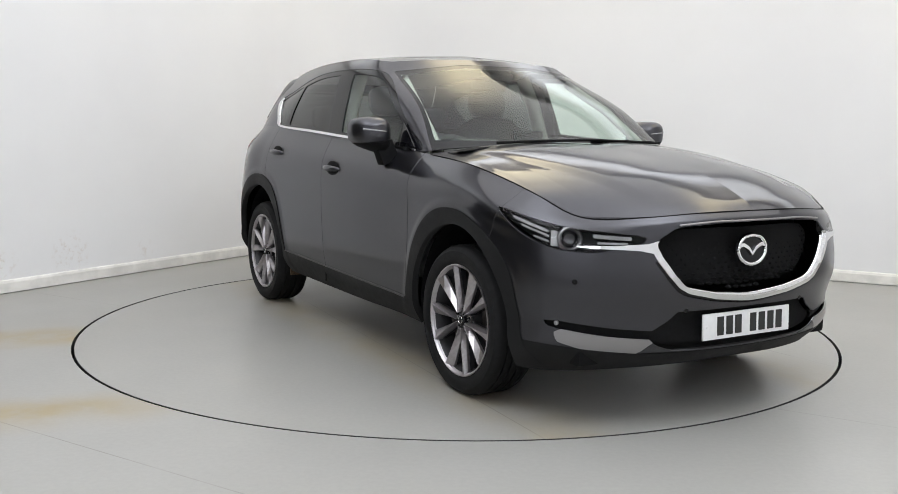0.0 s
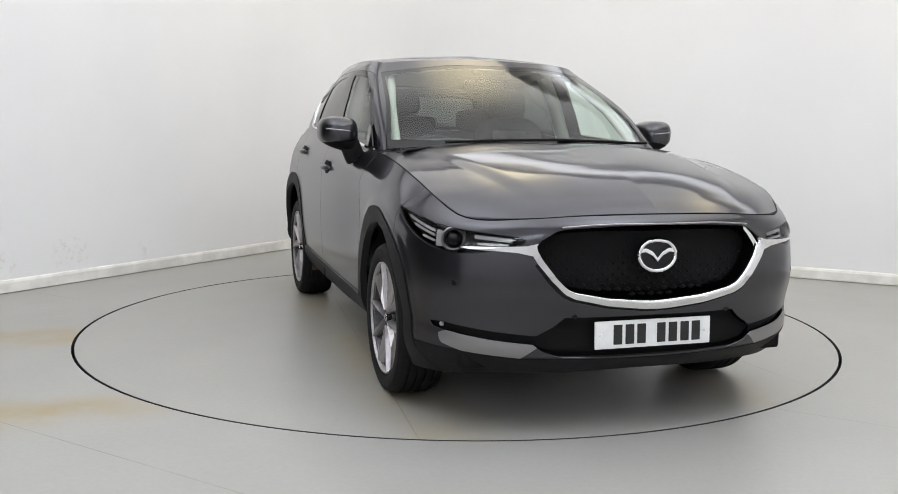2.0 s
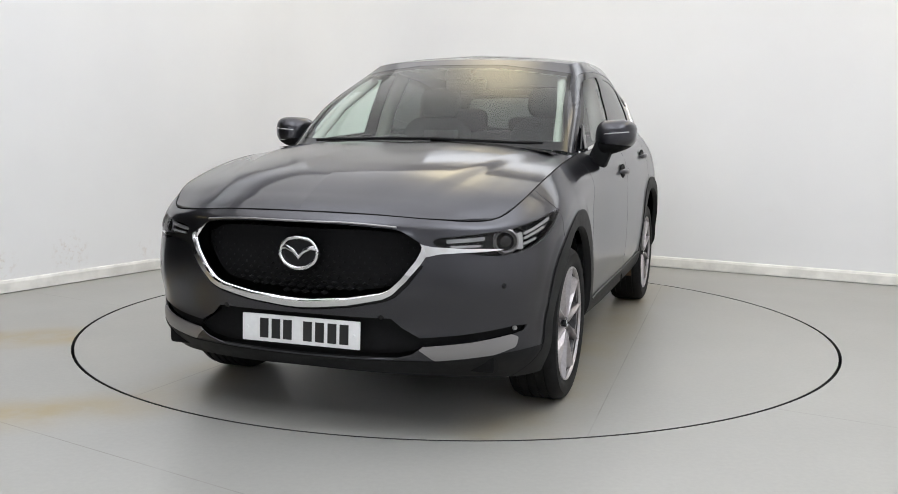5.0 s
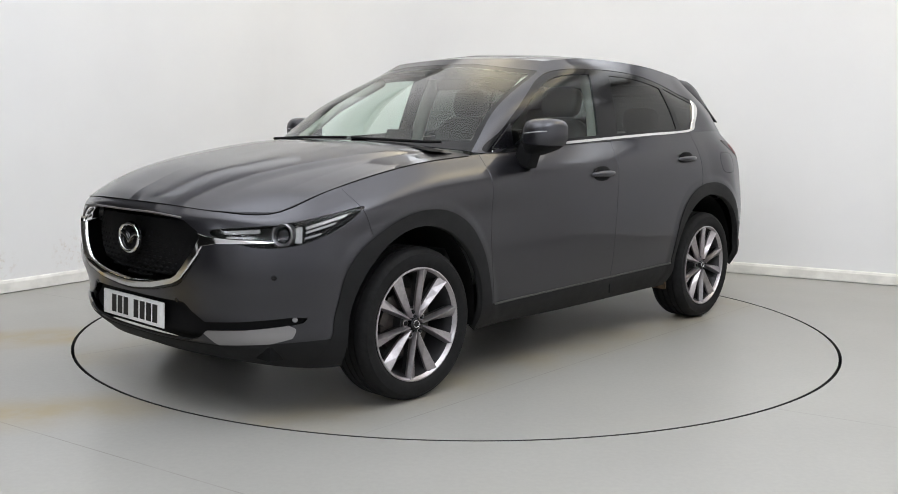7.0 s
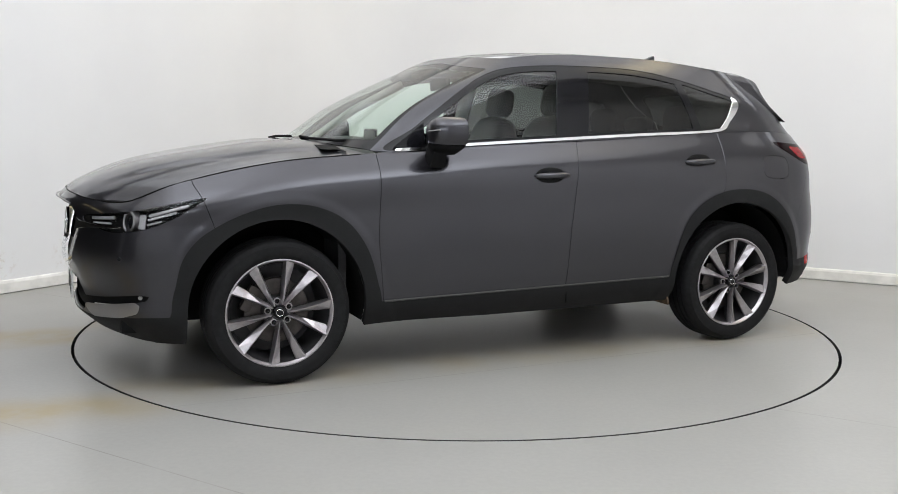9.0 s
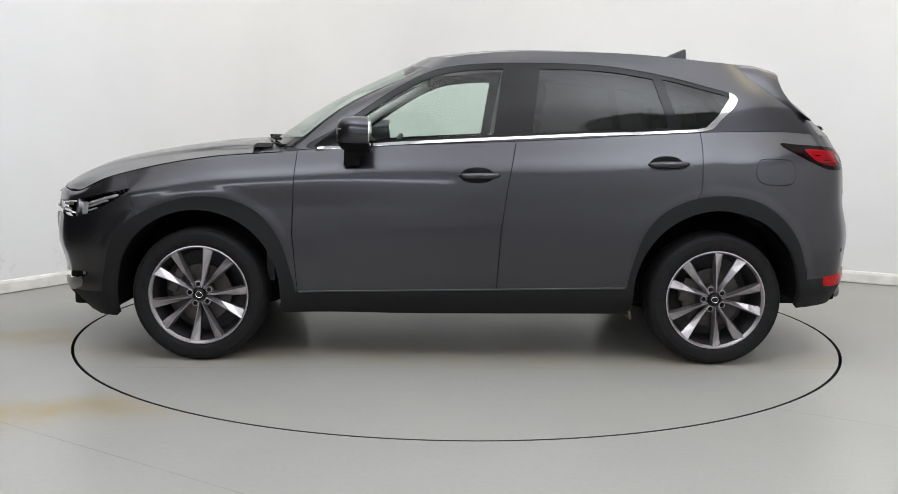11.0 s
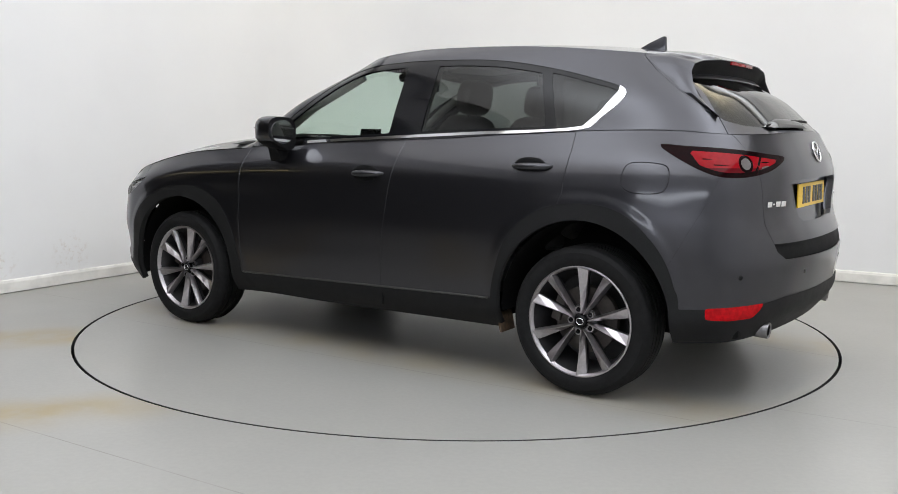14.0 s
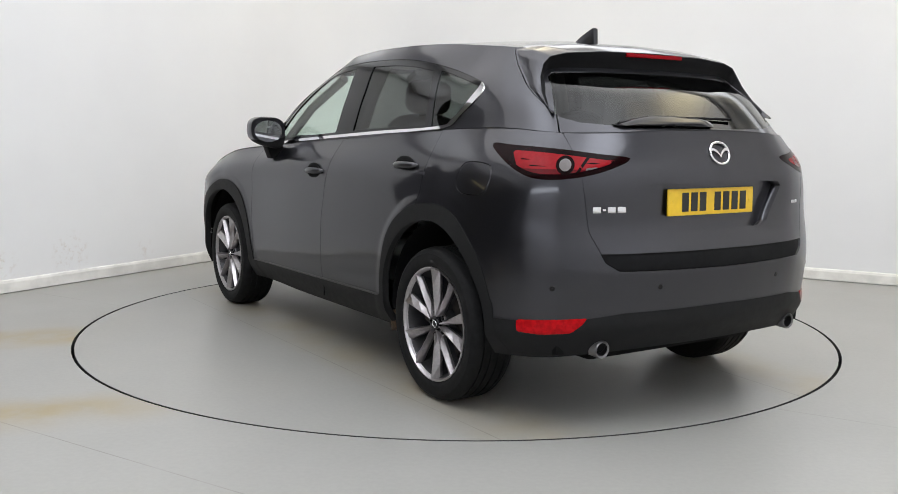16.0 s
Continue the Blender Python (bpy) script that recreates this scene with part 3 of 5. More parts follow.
G_0 = [(1.075, 0, 1.135), (1.06, .3, 1.135), (.99, .55, 1.13), (.90, .73, 1.115), (.80, .785, 1.10), (.2, .806, 1.137), (-.5, .806, 1.167), (-.95, .796, 1.197),
       (-1.35, .781, 1.217), (-1.72, .741, 1.222), (-1.92, .66, 1.208), (-2.035, .495, 1.21), (-2.075, .27, 1.22), (-2.085, 0, 1.225)]
G_2 = [(.275, 0, 1.585), (.262, .25, 1.58), (.222, .48, 1.565), (.135, .618, 1.548), (.02, .648, 1.562), (-.2, .657, 1.585), (-.6, .655, 1.59), (-.98, .645, 1.565),
       (-1.28, .625, 1.53), (-1.52, .595, 1.52), (-1.66, .54, 1.50), (-1.70, .42, 1.50), (-1.72, .22, 1.505), (-1.725, 0, 1.51)]
G_3 = [(.20, 0, 1.62), (.187, .25, 1.615), (.145, .47, 1.605), (.062, .583, 1.597), (-.03, .612, 1.607), (-.2, .61, 1.625), (-.6, .61, 1.632), (-1.0, .60, 1.62),
       (-1.3, .58, 1.595), (-1.5, .55, 1.575), (-1.62, .5, 1.56), (-1.65, .4, 1.565), (-1.67, .2, 1.575), (-1.675, 0, 1.58)]


G_0, G_2, G_3 = ([tuple(p) for p in np.array(g) * CABIN_WIDE] for g in (G_0, G_2, G_3))


def bulge(a, b, out, up):
    """A ring midway between two, pushed outwards."""
    m = (np.array(a) + np.array(b)) / 2
    t = np.gradient(m, axis=0)
    n = np.stack([t[:, 1], -t[:, 0]], 1)
    n /= np.linalg.norm(n, axis=1, keepdims=True)
    m[:, :2] -= -np.asarray(out)[:, None] * n * np.sign((n * (m[:, :2] - np.array((-.4, 0)))).sum(1))[:, None]
    m[:, 2] += up
    return m


CABIN = Sheet(loft([G_0, bulge(G_0, G_2, [.046, .048, .054, .050, .032] + [.018] * 9, .008), G_2, G_3], [0, .5, 1.0, 1.13], 420, 60), 1)


def coons(front, side, rear, centre, nu, nv):
    """A sheet between four edge curves: front and rear run from the centre outwards, side and centre from front to rear."""
    def along(c, n):
        c = np.array(c, float)
        k = np.r_[0, np.cumsum(np.linalg.norm(np.diff(c, axis=0), axis=1))]
        return spline(k / k[-1], c, np.linspace(0, 1, n))
    F, B, S, C = along(front, nv), along(rear, nv), along(side, nu), along(centre, nu)
    p, q = np.linspace(0, 1, nu)[:, None, None], np.linspace(0, 1, nv)[None, :, None]
    flat = (1 - p) * (1 - q) * F[0] + (1 - p) * q * F[-1] + p * (1 - q) * B[0] + p * q * B[-1]
    return (1 - p) * F[None] + p * B[None] + (1 - q) * C[:, None] + q * S[:, None] - flat


HOOD_MID = [R_6[0], (2.205, 0, .922), (2.13, 0, .958), (1.99, 0, 1.012), (1.8, 0, 1.056), (1.55, 0, 1.097), (1.3, 0, 1.134), (1.10, 0, 1.148)]
hood_grid = coons(R_6[:4], R_6[3:8], [(1.10, 0, 1.148), (1.08, .3, 1.146), (1.0, .57, 1.13), R_6[7]], HOOD_MID, 120, 140)
crease = np.interp(hood_grid[..., 0], [.9, 1.5, 2.2], [.70, .60, .43]) - hood_grid[..., 1]      # two raised folds run up the hood
k = np.clip((crease + .05) / .09, 0, 1)
hood_grid[..., 2] += .008 * (k * k * (3 - 2 * k) - .5) * np.clip((2.18 - hood_grid[..., 0]) / .25, 0, 1) * np.clip((hood_grid[..., 0] - 1.0) / .2, 0, 1) * np.clip((.78 - hood_grid[..., 1]) / .1, 0, 1)
q = np.clip(hood_grid[..., 1] / .8, 0, 1)
hood_grid[..., 2] += .006 * 4 * q * (1 - q) * np.clip((2.2 - hood_grid[..., 0]) / .3, 0, 1) * np.clip((hood_grid[..., 0] - .95) / .3, 0, 1)      # crowned shoulders
HOOD = Sheet(hood_grid, -1)
ROOF_MID = [G_3[0], (-.1, 0, 1.664), (-.4, 0, 1.68), (-.8, 0, 1.678), (-1.2, 0, 1.654), G_3[13]]
ROOF = Sheet(coons(G_3[:4], G_3[3:11], G_3[10:][::-1], ROOF_MID, 110, 60), -1)

# outlines: side view (x, z), front view (y, z), or round a corner (y - x, z)
ARCH_F = poly([(1.84, .10), (1.845, .38), (1.825, .50), (1.795, .615), (1.728, .705), (1.64, .765), (1.534, .814), (1.41, .85), (1.30, .859), (1.185, .846), (1.074, .802), (.988, .731), (.915, .617), (.871, .473), (.846, .36), (.84, .10)])
ARCH_R = poly([(-.87, .10), (-.878, .38), (-.908, .539), (-.96, .684), (-1.034, .779), (-1.125, .838), (-1.235, .876), (-1.345, .888), (-1.472, .879), (-1.585, .838), (-1.69, .752), (-1.76, .655), (-1.80, .547), (-1.82, .46), (-1.82, .10)])
side_grid = loft([R_0, R_1, R_2, R_3, R_4, R_5, R_6], [.25, .33, .43, .60, .80, 1.0, 1.13], 460, 90)
flat_grid = side_grid.reshape(-1, 3)[:, [0, 2]]
flare = np.clip((.055 - np.minimum(sdf(flat_grid, ARCH_F), sdf(flat_grid, ARCH_R)).reshape(side_grid.shape[:2])) / .045, 0, 1)
flare = flare * flare * (3 - 2 * flare) * np.clip((side_grid[..., 1] - .82) / .06, 0, 1)
side_grid[..., 1] += .004 * flare      # the wings swell round the wheel arches
SIDE = Sheet(side_grid, 1)
DLO = poly([(.79, 1.105), (.64, 1.215), (.50, 1.315), (.36, 1.41), (.21, 1.495), (.05, 1.545), (-.24, 1.566), (-.68, 1.563), (-.98, 1.528), (-1.27, 1.465), (-1.465, 1.395),
            (-1.37, 1.275), (-1.25, 1.215), (-.70, 1.187), (-.25, 1.163), (.3, 1.132)], 8)
GRILLE_HALF = [(0, .853), (.20, .850), (.38, .839), (.425, .830), (.49, .790), (.502, .770), (.500, .755), (.482, .718), (.43, .648), (.385, .603), (.35, .586), (.21, .556), (.06, .539), (0, .536)]
GRILLE = poly(GRILLE_HALF + [(-y, z) for y, z in GRILLE_HALF[-2:0:-1]], 1, False)
HEADLAMP = poly([(-1.64, .80), (-1.45, .815), (-1.2, .832), (-.95, .868), (-.775, .895), (-.80, .868), (-.88, .82), (-1.0, .775), (-1.15, .742), (-1.35, .732), (-1.5, .75), (-1.63, .772)], 4)
WING = poly([(-1.725, .783), (-1.67, .771), (-1.5, .763), (-1.24, .757), (-1.24, .753), (-1.5, .748), (-1.62, .744), (-1.66, .738), (-1.70, .732)], 1, False)
BLADE = poly([(-1.725, .375), (-1.45, .392), (-1.19, .416), (-1.15, .402), (-1.17, .365), (-1.3, .340), (-1.62, .320)], 3, False)
SLOT = poly([(-1.75, .372), (-1.75, .410), (-1.5, .424), (-1.18, .450), (-1.08, .448), (-1.11, .425), (-1.19, .414), (-1.45, .390)], 3, False)
TAILLAMP = poly([(.86, 1.156), (1.0, 1.153), (1.25, 1.142), (1.5, 1.122), (1.66, 1.106), (1.56, 1.065), (1.42, 1.036), (1.25, 1.022), (1.1, 1.032), (.96, 1.085)], 4)
REFLECTOR = poly([(1.065, .416), (1.062, .464), (1.25, .472), (1.46, .479), (1.43, .452), (1.37, .420), (1.2, .412)], 3, False)
FUEL = poly([(-1.53, 1.02), (-1.55, 1.07), (-1.60, 1.082), (-1.69, 1.078), (-1.735, 1.06), (-1.745, 1.0), (-1.725, .955), (-1.66, .943), (-1.58, .948), (-1.54, .97)], 4)


def side_of(outline, lo=-9.0, hi=9.0, grow=0.0):
    return lambda p: np.maximum(np.maximum(sdf(p[:, [0, 2]], outline) - grow, lo - p[:, 0]), p[:, 0] - hi)


def front_of(outline, grow=0.0):
    return lambda p: np.maximum(sdf(p[:, [1, 2]], outline) - grow, 1.6 - p[:, 0])


def corner_of(outline, front=True, grow=0.0):
    def f(p):
        q = p[:, 1] - p[:, 0] if front else -p[:, 0] - p[:, 1]
        return np.maximum(sdf(np.stack([q, p[:, 2]], 1), outline) - grow, (1.2 - p[:, 0]) if front else p[:, 0] + 1.5)
    return f


def both(*fs):
    return lambda p: np.max([f(p) for f in fs], axis=0)


def wheel_hole(cx, cz, r):
    def f(p):
        dx, dz = p[:, 0] - cx, p[:, 2] - cz
        return np.where(dz > 0, np.hypot(dx, dz), np.abs(dx) + 0.03 * np.minimum(0, dz)) - r
    return f


def edge(pts):
    """x of a line given by (x, z) pairs, as a function: x minus the line's x at that height."""
    pts = sorted(pts, key=lambda q: q[1])
    zs, xs = [q[1] for q in pts], [q[0] for q in pts]
    return lambda p: p[:, 0] - np.interp(p[:, 2], zs, xs)


GAP = 0.0022
shift = lambda f, d: (lambda p: f(p) + d)
neg = lambda f: (lambda p: -f(p))


def panel(name, sheet, faces, material, off=0.0, depth=0.008, side=0, label="", parent=None):
    me = sheet.mesh(name, faces, material, off, depth, side)
    ob = part(name, me, material, parent or car, label)
    ob.visible_shadow = material is not GLASS
    return ob


def pair(name, sheet, faces, material, **kw):
    return [panel(name, sheet, faces, material, side=s, **kw) for s in (1, -1)]


# lower body, cut into its panels
rest = SIDE.all
_, rest = SIDE.cut(rest, wheel_hole(1.352, .362, .426))
_, rest = SIDE.cut(rest, wheel_hole(-1.35, .378, .434))
shell_faces = rest
clad_f, rest = SIDE.cut(rest, side_of(ARCH_F))
clad_r, rest = SIDE.cut(rest, side_of(ARCH_R))
sill, rest = SIDE.cut(rest, both(lambda p: p[:, 2] - np.interp(p[:, 0], [-1, .9], [.405, .365]), lambda p: np.abs(p[:, 0]) - 1.2))
lip, rest = SIDE.cut(rest, both(lambda p: p[:, 2] - np.interp(p[:, 1], [0, .55, .9], [.312, .318, .355]), lambda p: 1.5 - p[:, 0]))
reflector, rest = SIDE.cut(rest, corner_of(REFLECTOR, False))
valance, rest = SIDE.cut(rest, both(lambda p: p[:, 2] - np.interp(p[:, 1], [0, .5, .58, .66, .9], [.50, .495, .485, .475, .455]), lambda p: p[:, 0] + 1.5))
grille, rest = SIDE.cut(rest, front_of(GRILLE))
wing, rest = SIDE.cut(rest, corner_of(WING))
lamp, rest = SIDE.cut(rest, corner_of(HEADLAMP))
chrome, rest = SIDE.cut(rest, both(lambda p: front_of(GRILLE)(p) - .019 - .007 * np.clip((p[:, 2] - .62) / .14, 0, 1), lambda p: p[:, 2] - .775))
# slightly sunk black band that paints the shadow below the chrome
shadow, rest = SIDE.cut(rest, both(front_of(GRILLE, .036), lambda p: p[:, 2] - .70))
intake, rest = SIDE.cut(rest, front_of(poly([(0, .487), (.38, .487), (.42, .45), (.52, .395), (.46, .345), (.38, .318), (0, .312), (-.3, .318), (-.3, .487)], 3, False)))
blade, rest = SIDE.cut(rest, corner_of(BLADE))
slot, rest = SIDE.cut(rest, corner_of(SLOT))
tail, rest = SIDE.cut(rest, corner_of(TAILLAMP, False))
fuel, rest_l = SIDE.cut(rest, side_of(FUEL))
fuel_in, fuel_gap = SIDE.cut(fuel, side_of(FUEL, grow=-.004))
bump_seam = edge([(1.70, .2), (1.645, .74), (1.70, .890), (1.73, .95), (1.75, 1.1)])
bumper, r2 = SIDE.cut(rest, both(neg(bump_seam), lambda p: p[:, 2] - 1.05))
bumper, _ = SIDE.cut(bumper, shift(neg(bump_seam), GAP))
door_front = edge([(.84, 1.2), (.845, 1.04), (.862, .68), (.83, .30)])
door_mid = edge([(-.305, 1.2), (-.285, 1.10), (-.25, .91), (-.22, .70), (-.195, .30)])
door_back = edge([(-1.255, 1.3), (-1.262, 1.13), (-1.25, .93), (-1.20, .80), (-1.0, .3)])
fender, r3 = SIDE.cut(r2, neg(shift(door_front, -GAP)))
fender, _ = SIDE.cut(fender, shift(bump_seam, GAP))
fdoor, r3 = SIDE.cut(r3, both(shift(door_front, GAP), neg(shift(door_mid, -GAP))))
rdoor, r3 = SIDE.cut(r3, both(shift(door_mid, GAP), neg(shift(door_back, -GAP))))
r3, _ = SIDE.cut(r3, shift(door_back, GAP))
gate_line = poly([(0, .66), (.54, .665), (.595, .70), (.645, .82), (.662, .98), (.668, 1.10), (.655, 1.3), (0, 1.4), (-.3, 1.0)], 4, False)
gate_f = lambda p: np.maximum(sdf(p[:, [1, 2]], gate_line), p[:, 0] + 1.85)
gate, r3 = SIDE.cut(r3, gate_f)
_, r3 = SIDE.cut(r3, shift(gate_f, -.002))
gate, _ = SIDE.cut(gate, shift(gate_f, .002))
gate_strip, gate = SIDE.cut(gate, lambda p: p[:, 2] - .735)
rbump_seam = edge([(-1.70, .3), (-1.76, .62), (-1.90, .90), (-1.955, 1.05), (-1.96, 1.3)])
rbump, quarter = SIDE.cut(r3, both(rbump_seam, lambda p: p[:, 2] - 1.045))
rbump, _ = SIDE.cut(rbump, shift(rbump_seam, .0005))
quarter_f = edge([(-1.70, .3), (-1.76, .62), (-1.90, .90), (-1.955, 1.05), (-1.956, 1.051), (-3, 1.06), (-3, 1.4)])
quarter, _ = SIDE.cut(quarter, neg(shift(quarter_f, -.0005)))

for region in (front_of(GRILLE, .03), front_of(poly([(0, .49), (.40, .49), (.54, .395), (.40, .31), (0, .305), (-.3, .31), (-.3, .49)], 3, False)), corner_of(HEADLAMP, grow=-.004), corner_of(SLOT),
               lambda p: np.maximum(sdf(p[:, [1, 2]], poly([(0, 1.008), (.40, 1.008), (.435, .985), (.33, .832), (.28, .812), (0, .807), (-.2, .81), (-.2, 1.008)], 3, False)), p[:, 0] + 1.9)):
    _, shell_faces = SIDE.cut(shell_faces, region)
panel("body_shell", SIDE, shell_faces, BLACK, -.014, 0, label="black inner shell behind the panel gaps")
panel("front_bumper", SIDE, bumper, PAINT)
pair("front_fender", SIDE, fender, PAINT)
front_doors = pair("front_door", SIDE, fdoor, PAINT)
rear_doors = pair("rear_door", SIDE, rdoor, PAINT)
ql, _ = SIDE.cut(quarter, neg(side_of(FUEL)))
panel("rear_quarter", SIDE, ql, PAINT, side=1)
panel("rear_quarter", SIDE, quarter, PAINT, side=-1)
panel("fuel_flap", SIDE, fuel_in, PAINT, side=1)
recess, gate = SIDE.cut(gate, lambda p: sdf(p[:, [1, 2]], poly([(0, 1.005), (.40, 1.005), (.43, .985), (.33, .835), (.28, .815), (0, .81), (-.2, .81), (-.2, 1.005)], 3, False)))
tailgate = panel("tailgate", SIDE, gate, PAINT, 0, .045)
panel("plate_recess", SIDE, recess, PAINT, -.045, 0, parent=tailgate, label="recess for the number plate")
panel("lower_strip", SIDE, gate_strip, BLACK, -.006, parent=tailgate, label="gloss black strip below the tailgate")
panel("rear_bumper", SIDE, rbump, PAINT)
for nm, fs in (("front_arch_cladding", clad_f), ("rear_arch_cladding", clad_r), ("sill_cladding", sill)):
    pair(nm, SIDE, fs, CLAD, off=.006, depth=.035, label="black textured plastic cladding")
side_points = np.array(SIDE.P)


def lip_y(x, z):
    """How far out the lower body stands at (x, z)."""
    d = (side_points[:, 0] - x) ** 2 + (side_points[:, 2] - z) ** 2 + np.where(side_points[:, 1] > .7, 0, 9)
    return float(side_points[d.argmin()][1])


# the cladding's lip, its caught light put in as a paler grey
for s in (1, -1):
    part("sill_lip", tube([(x, s * (lip_y(x, z) + .004), z) for x, z in ((x, float(np.interp(x, [-1, .9], [.405, .365]))) for x in np.linspace(-.87, .83, 12))], .0048, 8), SILL_SHEEN, car, "thin sill edge, lightened for its highlight")
for s in (1, -1):
    part("sill_joint", box(.005, .006, .085, Matrix.Translation((-.21, s * (lip_y(-.21, .34) + .006), .335))), BLACK, car, "dark joint in the sill cladding")
panel("front_lip", SIDE, lip, CLAD, .004, .02, label="black plastic lower lip")
panel("rear_valance", SIDE, valance, CLAD, .004, .02, label="black plastic rear valance")
pair("rear_reflector", SIDE, reflector, REDB, off=.003, depth=.01, label="bright red reflector")
panel("grille_surround", SIDE, chrome, CHROME, .008, .035, label="polished chrome grille surround")
pair("chrome_wing", SIDE, wing, CHROME, off=.008, depth=.02, label="chrome strip under the headlamp")
panel("grille_shadow", SIDE, shadow, GLOSSB, -.006, .01, label="black sunk band for the shadow under the grille surround")
panel("lower_intake", SIDE, intake, BLACK, -.035, .01, label="black lower air intake")
pair("bumper_blade", SIDE, blade, SATIN, off=.003, depth=.009, label="satin grey metal bumper blade")
pair("fog_slot", SIDE, slot, BLACK, off=-.022, depth=.006, label="black slot above the bumper blade")
panel("nose_recess", SIDE, grille, BLACK, -.085, 0, label="black backing of the grille")

# cabin: glass, pillars
inside_dlo = side_of(DLO)
ws_edge = lambda p: np.maximum(p[:, 1] - (.770 - (p[:, 2] - 1.12) * .335 + .10 * np.clip(p[:, 2] - 1.12, 0, .48) * np.clip(1.6 - p[:, 2], 0, .48)), .08 - p[:, 0])
ws_all, rest = CABIN.cut(CABIN.all, both(ws_edge, lambda p: p[:, 2] - 1.582 + .12 * np.maximum(0, p[:, 1] - .25)))
ws_glass, ws_frame = CABIN.cut(ws_all, both(shift(ws_edge, .018), lambda p: p[:, 2] - 1.560 + .12 * np.maximum(0, p[:, 1] - .25), lambda p: 1.158 - p[:, 2]))
dlo, rest = CABIN.cut(rest, inside_dlo)
strip, dlo = CABIN.cut(dlo, both(neg(side_of(DLO, grow=-.014)), lambda p: p[:, 2] - np.interp(p[:, 0], [-1.2, .8], [1.235, 1.13]), lambda p: p[:, 0] - .74))
wedge, dlo = CABIN.cut(dlo, lambda p: p[:, 0] - np.interp(p[:, 2], [1.20, 1.24, 1.30, 1.395], [-1.245, -1.295, -1.36, -1.43]))
pane_in = side_of(DLO, grow=-.030)
f_pane, dlo = CABIN.cut(dlo, both(pane_in, neg(edge([(-.172, 1.15), (-.232, 1.56)])), lambda p: p[:, 0] - .62))
r_pane, dlo = CABIN.cut(dlo, both(pane_in, edge([(-.375, 1.17), (-.425, 1.56)]), neg(edge([(-1.105, 1.18), (-1.08, 1.30), (-1.0, 1.56)]))))
q_pane, dlo = CABIN.cut(dlo, both(side_of(DLO, grow=-.02), edge([(-1.165, 1.18), (-1.13, 1.30), (-1.05, 1.56)])))
hatch_seam = edge([(-1.47, 1.62), (-1.495, 1.56), (-1.56, 1.50), (-1.70, 1.395), (-1.875, 1.28), (-1.93, 1.20), (-1.95, 1.1)])
hatch, pillar = CABIN.cut(rest, hatch_seam)
pillar, _ = CABIN.cut(pillar, neg(shift(hatch_seam, -GAP)))
hatch, _ = CABIN.cut(hatch, shift(hatch_seam, GAP))
rg = poly([(0, 1.226), (.38, 1.229), (.58, 1.246), (.635, 1.266), (.645, 1.29), (.615, 1.36), (.572, 1.44), (.54, 1.460), (.30, 1.468), (0, 1.470), (-.3, 1.46), (-.3, 1.226)], 4, False)
rear_glass, hatch = CABIN.cut(hatch, lambda p: np.maximum(sdf(p[:, [1, 2]], rg), p[:, 0] + 1.5))
hatch_low, hatch_side = CABIN.cut(hatch, lambda p: p[:, 2] - 1.27)
windscreen = panel("windscreen", CABIN, ws_glass, GLASS, depth=0, label="clear windscreen with a green tint")
panel("windscreen_frit", CABIN, ws_frame, GLOSSB, -.001, .006, label="black border of the windscreen", parent=windscreen)
pair("side_trim", CABIN, dlo, GLOSSB, off=-.003, depth=.012, label="gloss black window surround and pillar")
for nm, fs, m, owner in (("window", f_pane, GLASS, front_doors), ("window", r_pane, PRIVACY, rear_doors)):
    for s, o in zip((1, -1), owner):
        panel(nm, CABIN, fs, m, -.008, 0, s, "clear door glass" if m is GLASS else "dark privacy glass", o)
pair("quarter_window", CABIN, q_pane, PRIVACY, off=-.007, depth=0, label="dark privacy glass")
pair("belt_strip", CABIN, strip, CHROME, off=.004, depth=.012, label="chrome strip along the window line")
pair("chrome_wedge", CABIN, wedge, CHROME, off=.005, depth=.012, label="chrome wedge behind the rear window")
pair("roof_pillar", CABIN, pillar, PAINT)
panel("rear_window", CABIN, rear_glass, PRIVACY, -.003, 0, label="dark tinted rear window", parent=tailgate)
panel("window_shelf", CABIN, hatch_low, PAINT, parent=tailgate)
panel("window_side", CABIN, hatch_side, PAINT, parent=tailgate)

# hood and roof
hood_f, _ = HOOD.cut(HOOD.all, lambda p: 0 * p[:, 0] - 1)
hood_in, _ = HOOD.cut(hood_f, lambda p: np.interp(p[:, 1], [0, .3, .57, .8], [1.118, 1.10, 1.02, .90]) - p[:, 0])
panel("hood", HOOD, hood_in, PAINT, .0015, .02)
edge_line = loft([R_5, R_6], [0, 1], 460, 2)[:, 1]
edge_line = [tuple(p) for p in edge_line if p[0] > .90]
part("hood_gap", tube([(x, -y, z - .0005) for x, y, z in edge_line[::-4]] + [(x, y, z - .0005) for x, y, z in edge_line[4::4]], .0032, 6), BLACK, car, "dark gap round the hood")
panel("hood_backing", HOOD, hood_f, BLACK, -.02, 0, label="black cowl and hood backing")
SUN = poly([(.02, .0), (.02, .30), (-.02, .40), (-.1, .43), (-.5, .43), (-.58, .40), (-.60, .3), (-.60, 0), (-.3, -.3)], 4, False)
sun, roof_f = ROOF.cut(ROOF.all, lambda p: sdf(p[:, :2], SUN))
panel("roof", ROOF, roof_f, PAINT, 0, .006)
